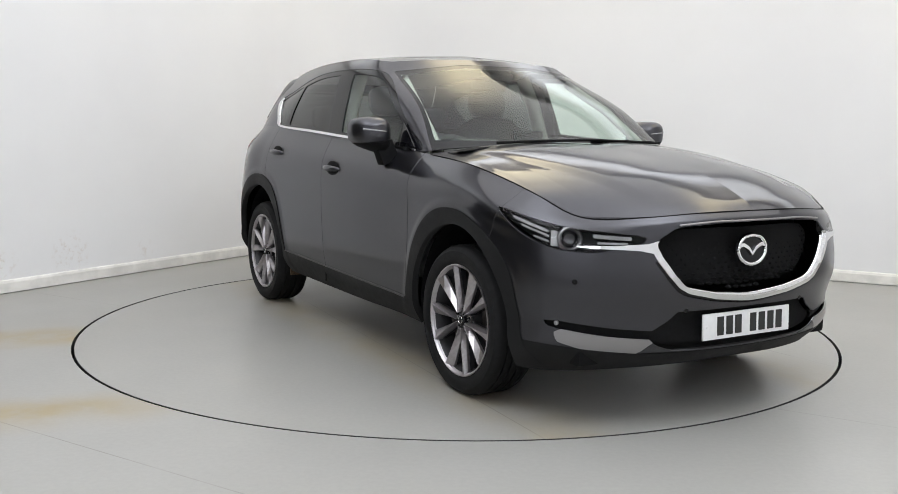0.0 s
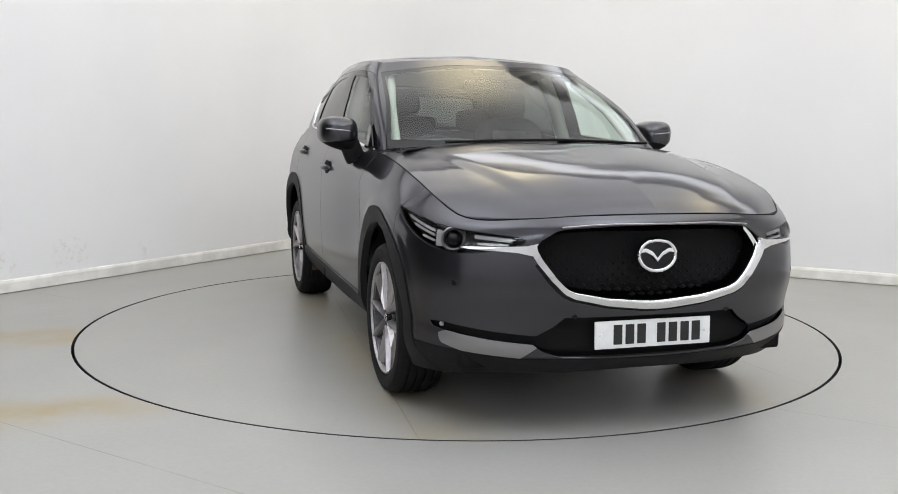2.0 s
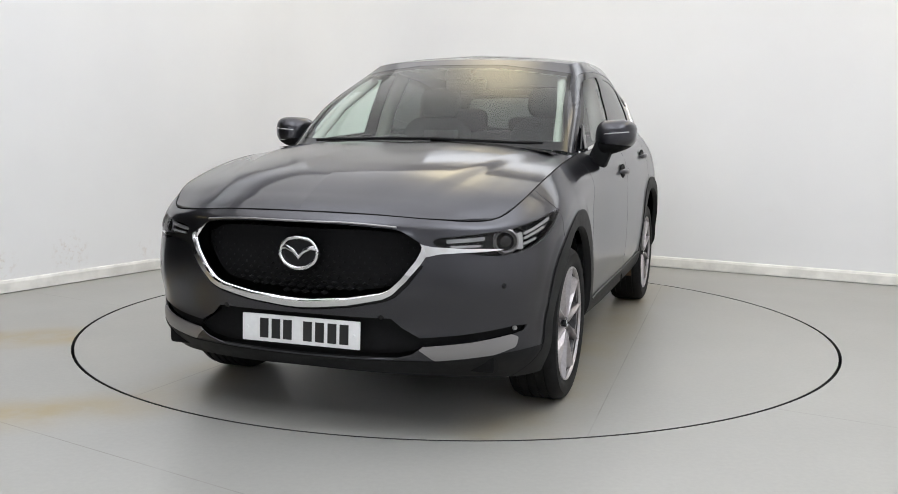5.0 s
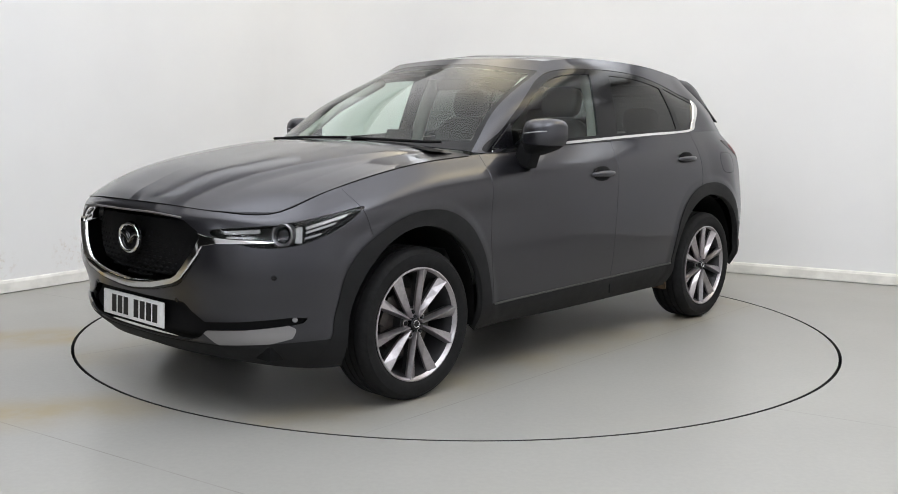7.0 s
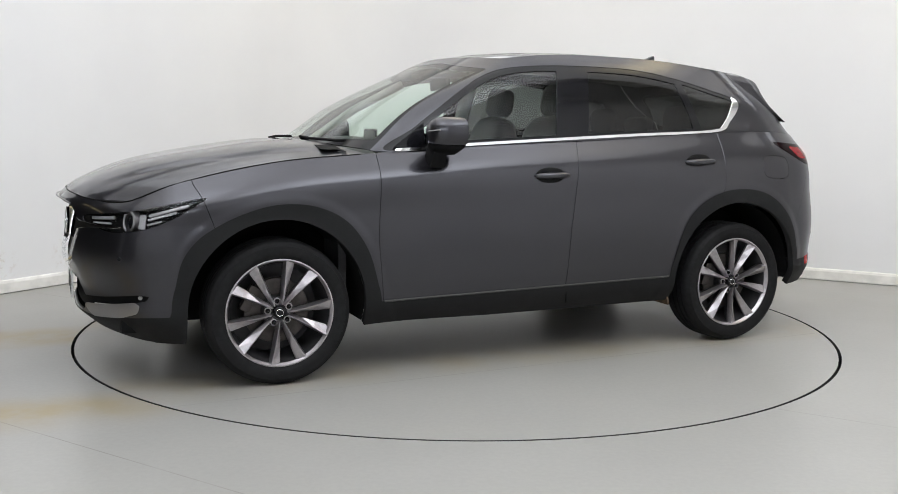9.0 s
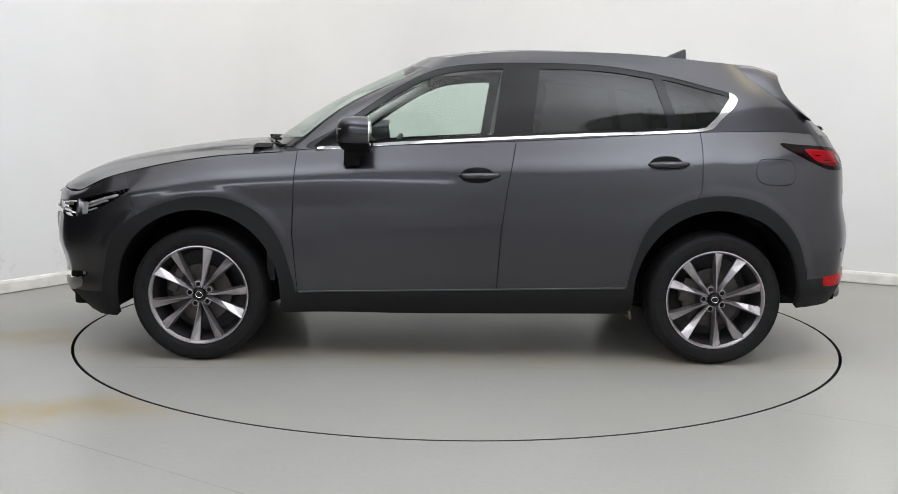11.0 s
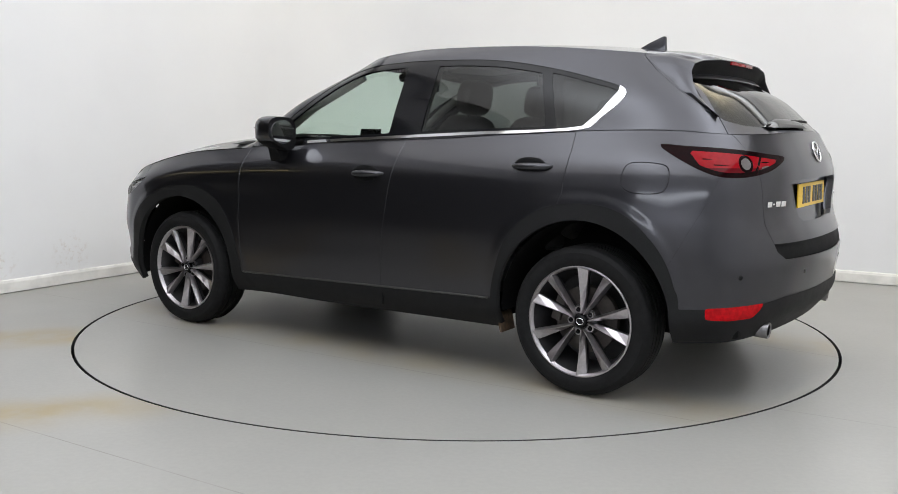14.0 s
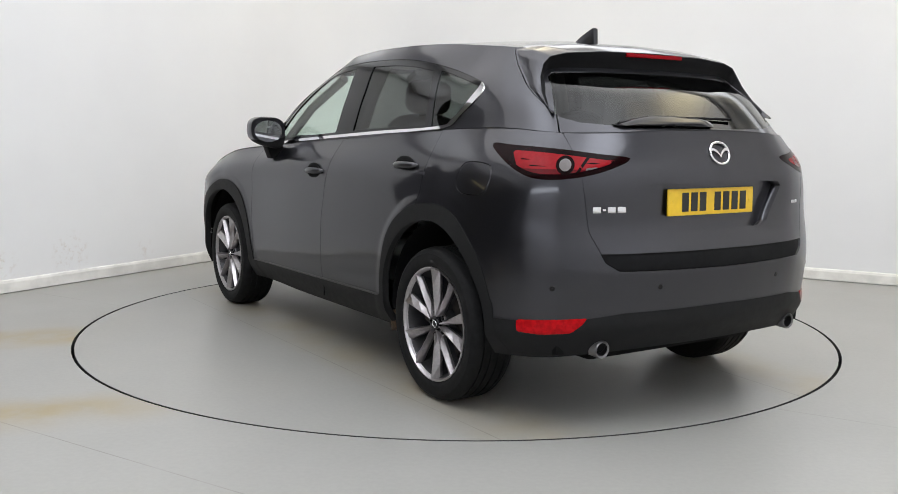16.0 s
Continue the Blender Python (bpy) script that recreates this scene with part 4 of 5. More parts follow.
panel("sunroof", ROOF, sun, GLOSSB, .001, .006, label="gloss black glass sunroof")
panel("headlining", ROOF, ROOF.all, LINER, -.035, 0, label="pale fabric headlining")


# ---- lamps, grille, plates and badges ----
SIDE_P, SIDE_N = np.array(SIDE.P), np.array(SIDE.N)


def on_side(q, z, front=True):
    """Place and outward direction on the body round a corner at (y - x) or (-x - y), height z."""
    key = SIDE_P[:, 1] - SIDE_P[:, 0] if front else -SIDE_P[:, 0] - SIDE_P[:, 1]
    d = (key - q) ** 2 + (SIDE_P[:, 2] - z) ** 2 + np.where(SIDE_P[:, 0] > 1.2 if front else SIDE_P[:, 0] < -1.4, 0, 9)
    i = int(d.argmin())
    return Vector(SIDE_P[i]), Vector(SIDE_N[i])


def facing(p, n, s=1):
    """A pose at p whose y axis points along n; s = -1 mirrors to the car's right."""
    p, n = Vector((p[0], s * p[1], p[2])), Vector((n[0], s * n[1], n[2])).normalized()
    x = n.cross(Vector((0, 0, 1))).normalized()
    z = x.cross(n)
    return Matrix(((x.x, n.x, z.x, p.x), (x.y, n.y, z.y, p.y), (x.z, n.z, z.z, p.z), (0, 0, 0, 1)))


def strip_poly(a, b, h):
    return poly([(a[0], a[1] - h), (b[0], b[1] - h), (b[0], b[1] + h), (a[0], a[1] + h)], 2, False)


def headlamp(s):
    ob = panel("headlamp", SIDE, lamp, LENS, 0, 0, s, "clear headlamp with a round projector and light bars")
    panel("lamp_backing", SIDE, lamp, BLACK, -.045, 0, s, parent=ob, label="dark lamp interior")
    for a, b, h in (((-1.10, .815), (-.86, .868), .006), ((-1.10, .795), (-.92, .835), .005), ((-1.10, .772), (-1.0, .79), .004),
                    ((-1.58, .792), (-1.36, .803), .007), ((-1.56, .772), (-1.38, .775), .004)):
        bar, _ = SIDE.cut(lamp, corner_of(strip_poly(a, b, h)))
        panel("light_bar", SIDE, bar, CLEARLAMP, -.018, .012, s, parent=ob, label="pale grey light bar")
    p, n = on_side(-1.235, .785)
    n = (n + Vector((.9, 0, 0))).normalized()
    m = facing(p - n * .030, n, s)
    part("projector_ring", lathe([(.052, -.02), (.050, .012), (.044, .016), (.038, .010), (.036, -.02)], 40, m), SILVER, ob, "satin projector ring")
    part("projector", lathe([(.001, .012), (.015, .010), (.027, .003), (.035, -.012), (.036, -.03)], 36, m), GLOSSB, ob, "dark round projector lens")
    cut_ring, _ = SIDE.cut(lamp, both(lambda p: np.abs(p[:, 1] - p[:, 0] + 1.135) - .020, lambda p: np.abs(p[:, 2] - .787) - .034))
    panel("guide_light", SIDE, cut_ring, CLEARLAMP, -.016, .014, s, parent=ob, label="pale upright light guide")


headlamp(1), headlamp(-1)


def tail_lamp(s):
    ob = panel("tail_lamp", SIDE, tail, DARKRED, .002, .012, s, "red tail lamp with dark edges and a round clear light")
    inset = corner_of(TAILLAMP, False, -.021)
    q = lambda p: -p[:, 0] - p[:, 1]
    red, _ = SIDE.cut(tail, both(inset, lambda p: 1.0 + (1.13 - p[:, 2]) * .6 - q(p), lambda p: q(p) - 1.60))
    ring = lambda r: (lambda p: np.hypot((q(p) - 1.310) * .72, p[:, 2] - 1.079) - r)
    rnd, _ = SIDE.cut(tail, ring(.024))
    _, red = SIDE.cut(red, ring(.037))
    _, red = SIDE.cut(red, lambda p: np.abs(q(p) - 1.405 - (p[:, 2] - 1.079) * .9) - .010)
    for bar in (strip_poly((1.42, 1.083), (1.60, 1.094), .0035), strip_poly((1.05, 1.098), (1.20, 1.100), .003), strip_poly((1.10, 1.074), (1.25, 1.074), .003)):
        _, red = SIDE.cut(red, corner_of(bar, False))
    pale, red = SIDE.cut(red, corner_of(strip_poly((1.42, 1.060), (1.49, 1.066), .006), False))
    deep, red = SIDE.cut(red, lambda p: p[:, 2] - 1.062)
    panel("red_lens", SIDE, red, RED, .004, .004, s, parent=ob)
    panel("lower_lens", SIDE, deep, DEEPRED, .003, .004, s, parent=ob, label="deep red lower lens")
    panel("round_light", SIDE, rnd, DIMLAMP, .005, .004, s, parent=ob, label="round clear reversing light")
    panel("clear_light", SIDE, pale, DIMLAMP, .004, .004, s, parent=ob, label="small clear light")


tail_lamp(1), tail_lamp(-1)


def grille_insert():
    """A field of small dark wedges behind the chrome surround."""
    V, F = [], []
    rows = np.arange(.525, .85, .021)
    for k, z in enumerate(rows):
        for y in np.arange(-.5, .5, .042):
            yy = y + (k % 2) * .021
            if sdf(np.array([(yy, z)]), GRILLE)[0] > -.024:
                continue
            x = 2.222 - .08 * (z - .55) - .28 * yy * yy
            i = len(V)
            V.extend([(x - .02, yy - .020, z), (x - .02, yy, z + .010), (x - .02, yy + .020, z), (x - .02, yy, z - .010), (x, yy, z + .003), (x, yy, z - .004)])
            F.extend([(i, i + 4, i + 1), (i + 1, i + 4, i + 2), (i + 2, i + 4, i + 5), (i + 2, i + 5, i + 3), (i + 3, i + 5, i), (i, i + 5, i + 4)])
    return tagged(part("grille_insert", from_lists("grille_insert", V, F, BLACK, False), None, car, "gloss black grille of small wedges"), kind="stuff")


grille_insert()
brow = [(2.291 - .30 * y * y, y, .857 - .14 * max(0, abs(y) - .2) ** 1.5) for y in np.linspace(-.41, .41, 21)]
part("grille_brow", tube(brow, .004, 8), SATIN, car, "thin bright edge along the top of the grille")
part("radiator", box(.20, 1.18, .40, Matrix.Translation((1.88, 0, .62)), .02), BLACK, car, "black radiator and crash beam behind the grille")


def emblem(name, m, w, h, parent, plate):
    """A chrome oval with a winged bar across it."""
    ring = [(w / 2 * math.cos(a), 0, h / 2 * math.sin(a) - (.02 * w if math.sin(a) > .9 else 0)) for a in np.linspace(0, 2 * math.pi, 48, endpoint=False)]
    ob = part(name, tube(ring, w * .052, 8, True), CHROME, parent, "chrome oval emblem")
    wing = [(-.48, .06), (-.44, .20), (-.30, .20), (-.13, .10), (0, -.08), (.13, .10), (.30, .20), (.44, .20), (.48, .06), (.33, .09), (.14, -.02), (0, -.20), (-.14, -.02), (-.33, .09)]
    part("emblem_bar", slab([(a * w, b * h * 1.1) for a, b in wing], w * .06, Matrix(), .002), CHROME, ob, "chrome winged bar")
    if plate:
        part("emblem_back", lathe([(.001, -.004), (.95, -.004), (1.0, -.010)], 40, Matrix.Diagonal((w * .54, 1, h * .56, 1))), GLOSSB, ob, "gloss black emblem backing")
    ob.matrix_local = m
    return ob


emblem("front_emblem", facing((2.248, 0, .728), (1, 0, .05)), .162, .125, car, True)
emblem("rear_emblem", facing((-2.141, -.03, 1.128), (-1, 0, .36)), .112, .098, tailgate, False)


def number_plate(name, m, material, tint):
    ob = part(name, box(.52, .008, .111, Matrix(), .003), material, car, f"{tint} number plate with plain black bars")
    for i, c in enumerate((-.205, -.153, -.099, -.046, .043, .095, .148)):
        part("bar", box(.038, .003, .079, Matrix.Translation((c + .012, .0045, 0))), INK, ob)
    for c in (-.235, .235):
        part("screw_cap", lathe([(.001, .007), (.005, .006), (.007, .003)], 12, Matrix.Translation((c, 0, 0))), material, ob)
    ob.matrix_local = m


number_plate("front_number_plate", facing((2.240, 0, .413), (1, 0, .04)), WHITEP, "white")
number_plate("rear_number_plate", facing((-2.134, 0, .925), (-1, 0, .02)), YELLOWP, "yellow")

for q, z in ((-1.27, .615), (-1.88, .492)):
    p, n = on_side(q, z)
    for s in (1, -1):
        part("parking_sensor", lathe([(.001, .002), (.009, .002), (.011, 0), (.011, -.01)], 18, facing(p, n, s)), GLOSSB, car, "round black parking sensor")
for q, z in ((1.27, .60), (1.85, .60)):
    p, n = on_side(q, z, False)
    for s in (1, -1):
        part("parking_sensor", lathe([(.001, .002), (.009, .002), (.011, 0), (.011, -.01)], 18, facing(p, n, s)), GLOSSB, car, "round black parking sensor")
for s in (1, -1):
    p, n = on_side(-1.16, .432)
    part("fog_dot", lathe([(.001, .004), (.008, .003), (.011, -.004)], 18, facing(p - n * .012, n, s)), CLEARLAMP, car, "small clear lamp in the slot")
for s, widths in ((1, (.036, .034, .013, .034)), (-1, (.016, .016, .016))):
    o, (p, n) = 0.0, on_side(1.555, .905, False)
    badge = new("badge")
    badge.parent = tailgate
    tagged(badge, "chrome badge of plain bars")
    badge.matrix_local = facing(p, n, s)
    tot = sum(widths) + .008 * (len(widths) - 1)
    for w in widths:
        part("badge_bar", box(w, .004, (.024 if s > 0 else .014) * (.35 if w < .014 else 1), Matrix.Translation((-tot / 2 + o + w / 2, .002, 0)), .001), CHROME, badge)
        o += w + .008


# ---- wheels ----
def spoke(ob, a0, a1, e):
    """A straight blade that widens to the rim, with a sharp ridge that runs out to its outer corner and dark flanks."""
    V, F, steps, n = [], [], 4, 8
    inner, outer = (Vector((r * math.cos(radians(a)), 0, r * math.sin(radians(a)))) for r, a in ((.040, a0), (.252, a1)))
    along = (outer - inner).normalized()
    t = Vector((-along.z, 0, along.x))
    for i in range(steps):
        f = i / (steps - 1)
        c = inner.lerp(outer, f)
        w = .0070 + .0205 * f
        y = .080 + .016 * f
        ridge = e * w * (.05 + .62 * f)
        high, low = .015 - .006 * f, -.012 + .002 * f
        for off, dy in ((-w, low - .012), (-w * .96, low), (ridge - .0014, high), (ridge + .0014, high), (w * .96, low), (w, low - .012), (w * .8, -.050), (-w * .8, -.050)):
            p = c + t * off
            V.append((p.x, y + dy, p.z))
    for i in range(steps - 1):
        for j in range(n):
            A, B = i * n + j, i * n + (j + 1) % n
            F.append((A, B, B + n, A + n))
    F.append(tuple(range(n - 1, -1, -1)))
    F.append(tuple((steps - 1) * n + j for j in range(n)))
    me = from_lists("spoke", V, F, [RIM, RIMD], False)
    bm = bmesh.new()
    bm.from_mesh(me)
    bmesh.ops.recalc_face_normals(bm, faces=bm.faces)
    bm.faces.ensure_lookup_table()
    for k in range((steps - 1) * n):
        bm.faces[k].material_index = 1 if k % n in (5, 6, 7) else 0
    bm.to_mesh(me)
    bm.free()
    part("spoke", me, None, ob)


def wheel():
    ob = new("wheel")
    tp = [(.243, -.10), (.275, -.111), (.31, -.112), (.334, -.105), (.344, -.088)]
    for c in (-.06, -.02, .02, .06):
        tp += [(.349, c - .013), (.349, c - .005), (.342, c - .004), (.342, c + .004), (.349, c + .005)]
    tp += [(.344, .088), (.334, .104), (.322, .1085), (.320, .1115), (.30, .1135), (.280, .112), (.272, .108), (.255, .098)]
    part("tyre", lathe(tp, 96), RUBBER, ob, "worn black rubber tyre")
    part("rim", lathe([(.246, .096), (.2535, .107), (.2595, .1055), (.259, .096), (.244, .086), (.236, .06), (.228, .0), (.222, -.06), (.235, -.095), (.25, -.10)], 96), RIM, ob, "machined grey alloy rim")
    part("rim_barrel", lathe([(.243, .088), (.229, .05), (.220, -.09), (.06, -.095)], 72), RIMD, ob, "dark inner barrel")
    part("brake_disc", lathe([(.07, .02), (.155, .02), (.157, .015), (.157, -.01), (.07, -.01)], 56), BRAKE, ob, "worn steel brake disc")
    part("brake_caliper", box(.05, .05, .13, Matrix.Translation((.145, .015, .0)), .012), BRAKE, ob, "grey brake caliper")
    for k in range(5):
        for e in (-1, 1):
            spoke(ob, 72 * k + 90 + e * 9.0, 72 * k + 90 + e * 15.5, e)
    part("hub", lathe([(.001, .066), (.06, .066), (.072, .060), (.078, .03), (.078, -.05)], 48), RIMD, ob, "dark wheel hub")
    part("hub_cap", lathe([(.001, .092), (.024, .0915), (.028, .089), (.030, .084), (.031, .06)], 32), GLOSSB, ob, "gloss black hub cap")
    part("hub_emblem", tube([(.018 * math.cos(a), .0925, .015 * math.sin(a)) for a in np.linspace(0, 6.283, 24, endpoint=False)], .002, 6, True), CHROME, ob, "chrome oval on the hub cap")
    for k in range(5):
        a = radians(72 * k + 126)
        m = Matrix.Translation((.054 * math.cos(a), 0, .054 * math.sin(a)))
        part("wheel_nut", lathe([(.001, .083), (.007, .083), (.010, .079), (.0105, .064)], 6, m), GLOSSB, ob, "dark wheel nut")
        part("nut_well", lathe([(.0165, .066), (.0165, .076), (.013, .0765), (.0125, .066)], 20, m), RIM, ob)
    return ob


first = wheel()
first.parent = car
tagged(first, "grey alloy wheel with ten twisted spokes")
WHEELS = [pose(1.35, .796, .341, 0, -27, 0), pose(-1.35, .796, .341, 0, -17, 0), pose(1.35, -.796, .341, 0, 30, 180), pose(-1.35, -.796, .341, 0, 5, 180)]
first.matrix_basis = WHEELS[0]
for m in WHEELS[1:]:
    copy_thing(first, m)


def wheel_well(cx, s):
    bm = bmesh.new()
    n, rows = 28, []
    for i in range(n + 1):
        a = -.25 + (math.pi + .5) * i / n
        x, z = cx + .436 * math.cos(a), .37 + .436 * math.sin(a)
        rows.append([bm.verts.new((x, s * y, max(z, .27 if cx > 0 else .34))) for y in (.862, .7, .50)])
    for a, b in zip(rows, rows[1:]):
        for j in range(2):
            bm.faces.new((a[j], a[j + 1], b[j + 1], b[j]))
    bm.faces.new([r[2] for r in rows])
    part("wheel_arch_liner", smooth(bm), BLACK, car, "black felt wheel arch liner")


for cx in (1.36, -1.35):
    for s in (1, -1):
        wheel_well(cx, s)
part("underbody", join(box(3.95, .98, .10, Matrix.Translation((0.03, 0, .30)), .02), box(1.70, 1.62, .08, Matrix.Translation((0, 0, .31)), .02),
                       box(.25, 1.5, .08, Matrix.Translation((1.93, 0, .30)), .02), box(.22, 1.5, .1, Matrix.Translation((-1.93, 0, .37)), .02)), BLACK, car, "black underbody trays")
part("subframe", join(tube([(-1.35, -.68, .33), (-1.35, 0, .27), (-1.35, .68, .33)], .035), tube([(1.35, -.68, .33), (1.35, 0, .27), (1.35, .68, .33)], .035),
                      tube([(-1.2, .25, .23), (0.2, .2, .24), (1.0, .1, .24)], .03)), BRAKE, car, "rust-tinged axle and exhaust pipe under the car")
for s in (1, -1):
    part("exhaust_tip", lathe([(.027, .06), (.034, .065), (.037, .06), (.037, -.1), (.030, -.1), (.028, .05)], 32, facing((-2.058, .575, .348), (-1, 0, -.05), s)), SILVER, car, "dull steel exhaust tip")
    part("mud_flap", box(.014, .13, .10, Matrix.Translation((-.905, s * .80, .275)) @ pose(0, 0, 0, 0, 12, 0), .005), MUD, car, "small flap caked with brown dirt")


# ---- mirrors, handles, aerial, wipers, spoiler ----
def superball(sx, sy, sz, e=.75, n=28):
    bm = bmesh.new()
    bmesh.ops.create_uvsphere(bm, u_segments=n, v_segments=n // 2, radius=1)
    for v in bm.verts:
        v.co = Vector([math.copysign(abs(c) ** e, c) * k for c, k in zip(v.co, (sx, sy, sz))])
    return bm


def door_mirror(s):
    def shaped():
        bm = superball(.112, .108, .088, .66)
        for v in bm.verts:
            x, y, z = v.co
            z *= 1.0 - .28 * (y / .108) * (1 if z < 0 else .35)       # tapers towards its tip
            x -= .038 * (y / .108) ** 2                                # swept back
            x = max(x, -.058)
            v.co = (x, y, z + .010 * y / .108)
        return bm
    at = Matrix.Translation((.515, s * .950, 1.186)) @ Matrix.Diagonal((1, s, 1, 1))
    def cutz(bm, keep_up, z):
        bmesh.ops.bisect_plane(bm, geom=bm.verts[:] + bm.edges[:] + bm.faces[:], plane_co=(0, 0, z), plane_no=(0, .1, 1), clear_inner=keep_up, clear_outer=not keep_up)
        bmesh.ops.holes_fill(bm, edges=[e for e in bm.edges if len(e.link_faces) == 1])
        bmesh.ops.transform(bm, matrix=at, verts=bm.verts)
        bmesh.ops.recalc_face_normals(bm, faces=bm.faces)
        return smooth(bm, 45)
    ob = part("door_mirror", cutz(shaped(), True, -.040), PAINT, car, "grey door mirror with a black base")
    part("mirror_base", cutz(shaped(), False, -.043), BLACK, ob, "black lower mirror shell")
    part("mirror_line", tube([(.515 + .110 - .038 * t * t, s * (.950 + .088 * t), 1.190 + .008 * t + .012) for t in np.linspace(-.5, .9, 8)], .003), CLEARLAMP, ob, "clear indicator line")
    arm = slab([(-.04, -.04), (.045, -.04), (.035, .075), (-.03, .08)], .10, Matrix.Translation((.55, s * .875, 1.075)) @ pose(0, 0, 0, -22 * s, 0, 0), .012)
    part("mirror_arm", arm, BLACK, ob, "black mirror arm")
    glass = slab([(.088 * math.cos(a), .064 * math.sin(a)) for a in np.linspace(0, 6.283, 28, endpoint=False)], .004, Matrix.Translation((.455, s * .950, 1.188)) @ pose(0, 0, 0, 0, 0, 90))
    part("mirror_glass", glass, MIRROR, ob, "mirror glass")
    part("sail_panel", slab([(.0, .0), (.17, .0), (.0, .13)], .012, Matrix.Translation((.585, s * .812, 1.120)) @ pose(0, 0, 0, 12 * s, 0, 0), .003), GLOSSB, ob, "black triangle at the mirror foot")


door_mirror(1), door_mirror(-1)


def side_y(x, z):
    """How far out the body side stands at (x, z)."""
    return float(SIDE_P[((SIDE_P[:, 0] - x) ** 2 + (SIDE_P[:, 2] - z) ** 2 + np.where(SIDE_P[:, 1] > .7, 0, 9)).argmin()][1])


def door_handle(x, y, z, s, owner):
    V = []
    bm = bmesh.new()
    rings = []
    for i in range(13):
        f = i / 12
        a = math.sin(math.pi * min(1, max(0, f))) ** .45
        cx = x + .108 - .216 * f
        h, d = .006 + .012 * a, .006 + .038 * a
        rings.append([bm.verts.new((cx, s * (y - .006 + d * (.5 + .5 * math.cos(t))), z + h * math.sin(t) + .004 * (f - .5))) for t in np.linspace(0, 2 * math.pi, 12, endpoint=False)])
    for p, q in zip(rings, rings[1:]):
        for j in range(12):
            bm.faces.new((p[j], p[(j + 1) % 12], q[(j + 1) % 12], q[j]))
    bm.faces.new(rings[0]), bm.faces.new(rings[-1])
    bmesh.ops.recalc_face_normals(bm, faces=bm.faces)
    ob = part("door_handle", smooth(bm, 60), PAINT, owner, "body-coloured pull handle")
    # a black oval on the door puts in the shade of the handle's recess
    cup = superball(.088, .009, .047, .9)
    bmesh.ops.transform(cup, matrix=Matrix.Translation((x + .012, s * (y - .003), z - .004)), verts=cup.verts)
    part("handle_cup_shade", smooth(cup, 60), BLACK, ob, "black oval for the shaded recess behind the handle")


for s, fd, rd in ((1, front_doors[0], rear_doors[0]), (-1, front_doors[1], rear_doors[1])):
    door_handle(-.105, side_y(-.105, .978) + .002, .978, s, fd)
    door_handle(-1.08, side_y(-1.08, 1.046) + .002, 1.046, s, rd)

fin = slab([(.10, -.02), (.085, .0), (.02, .035), (-.055, .066), (-.068, .066), (-.072, .0), (-.075, -.02)], .03, Matrix.Translation((-1.30, 0, 1.640)), .008)
part("shark_fin_aerial", fin, PAINT, car, "grey shark-fin aerial")


def wiper(pts, name, parent, w=.011):
    ob = part(name, tube(pts, w, 8, False, .8), BLACK, parent, "black wiper arm and blade")
    return ob


wiper([(1.04, .10, 1.165), (1.055, .35, 1.158), (.985, .60, 1.150), (.955, .66, 1.152)], "front_wiper", car, .009)
wiper([(1.07, -.52, 1.150), (1.105, -.2, 1.162), (1.10, .12, 1.166)], "front_wiper", car, .009)
part("cowl_grille", slab([(-.74, 0), (.74, 0), (.60, .02), (-.60, .02)], .10, Matrix.Translation((1.045, 0, 1.108)) @ pose(0, 0, 0, 0, 0, 90), .006), BLACK, car, "black plastic cowl below the windscreen")


BACK = np.array([p for p in CABIN.P + SIDE.P if p[0] < -1.4 and p[2] > 1.1])


def back_x(y, z):
    """How far back the tailgate's skin lies at a place seen from behind."""
    d = np.hypot(BACK[:, 1] - abs(y), BACK[:, 2] - z)
    k = np.argsort(d)[:4]
    w = 1 / (d[k] + .002)
    return float((BACK[k, 0] * w).sum() / w.sum())


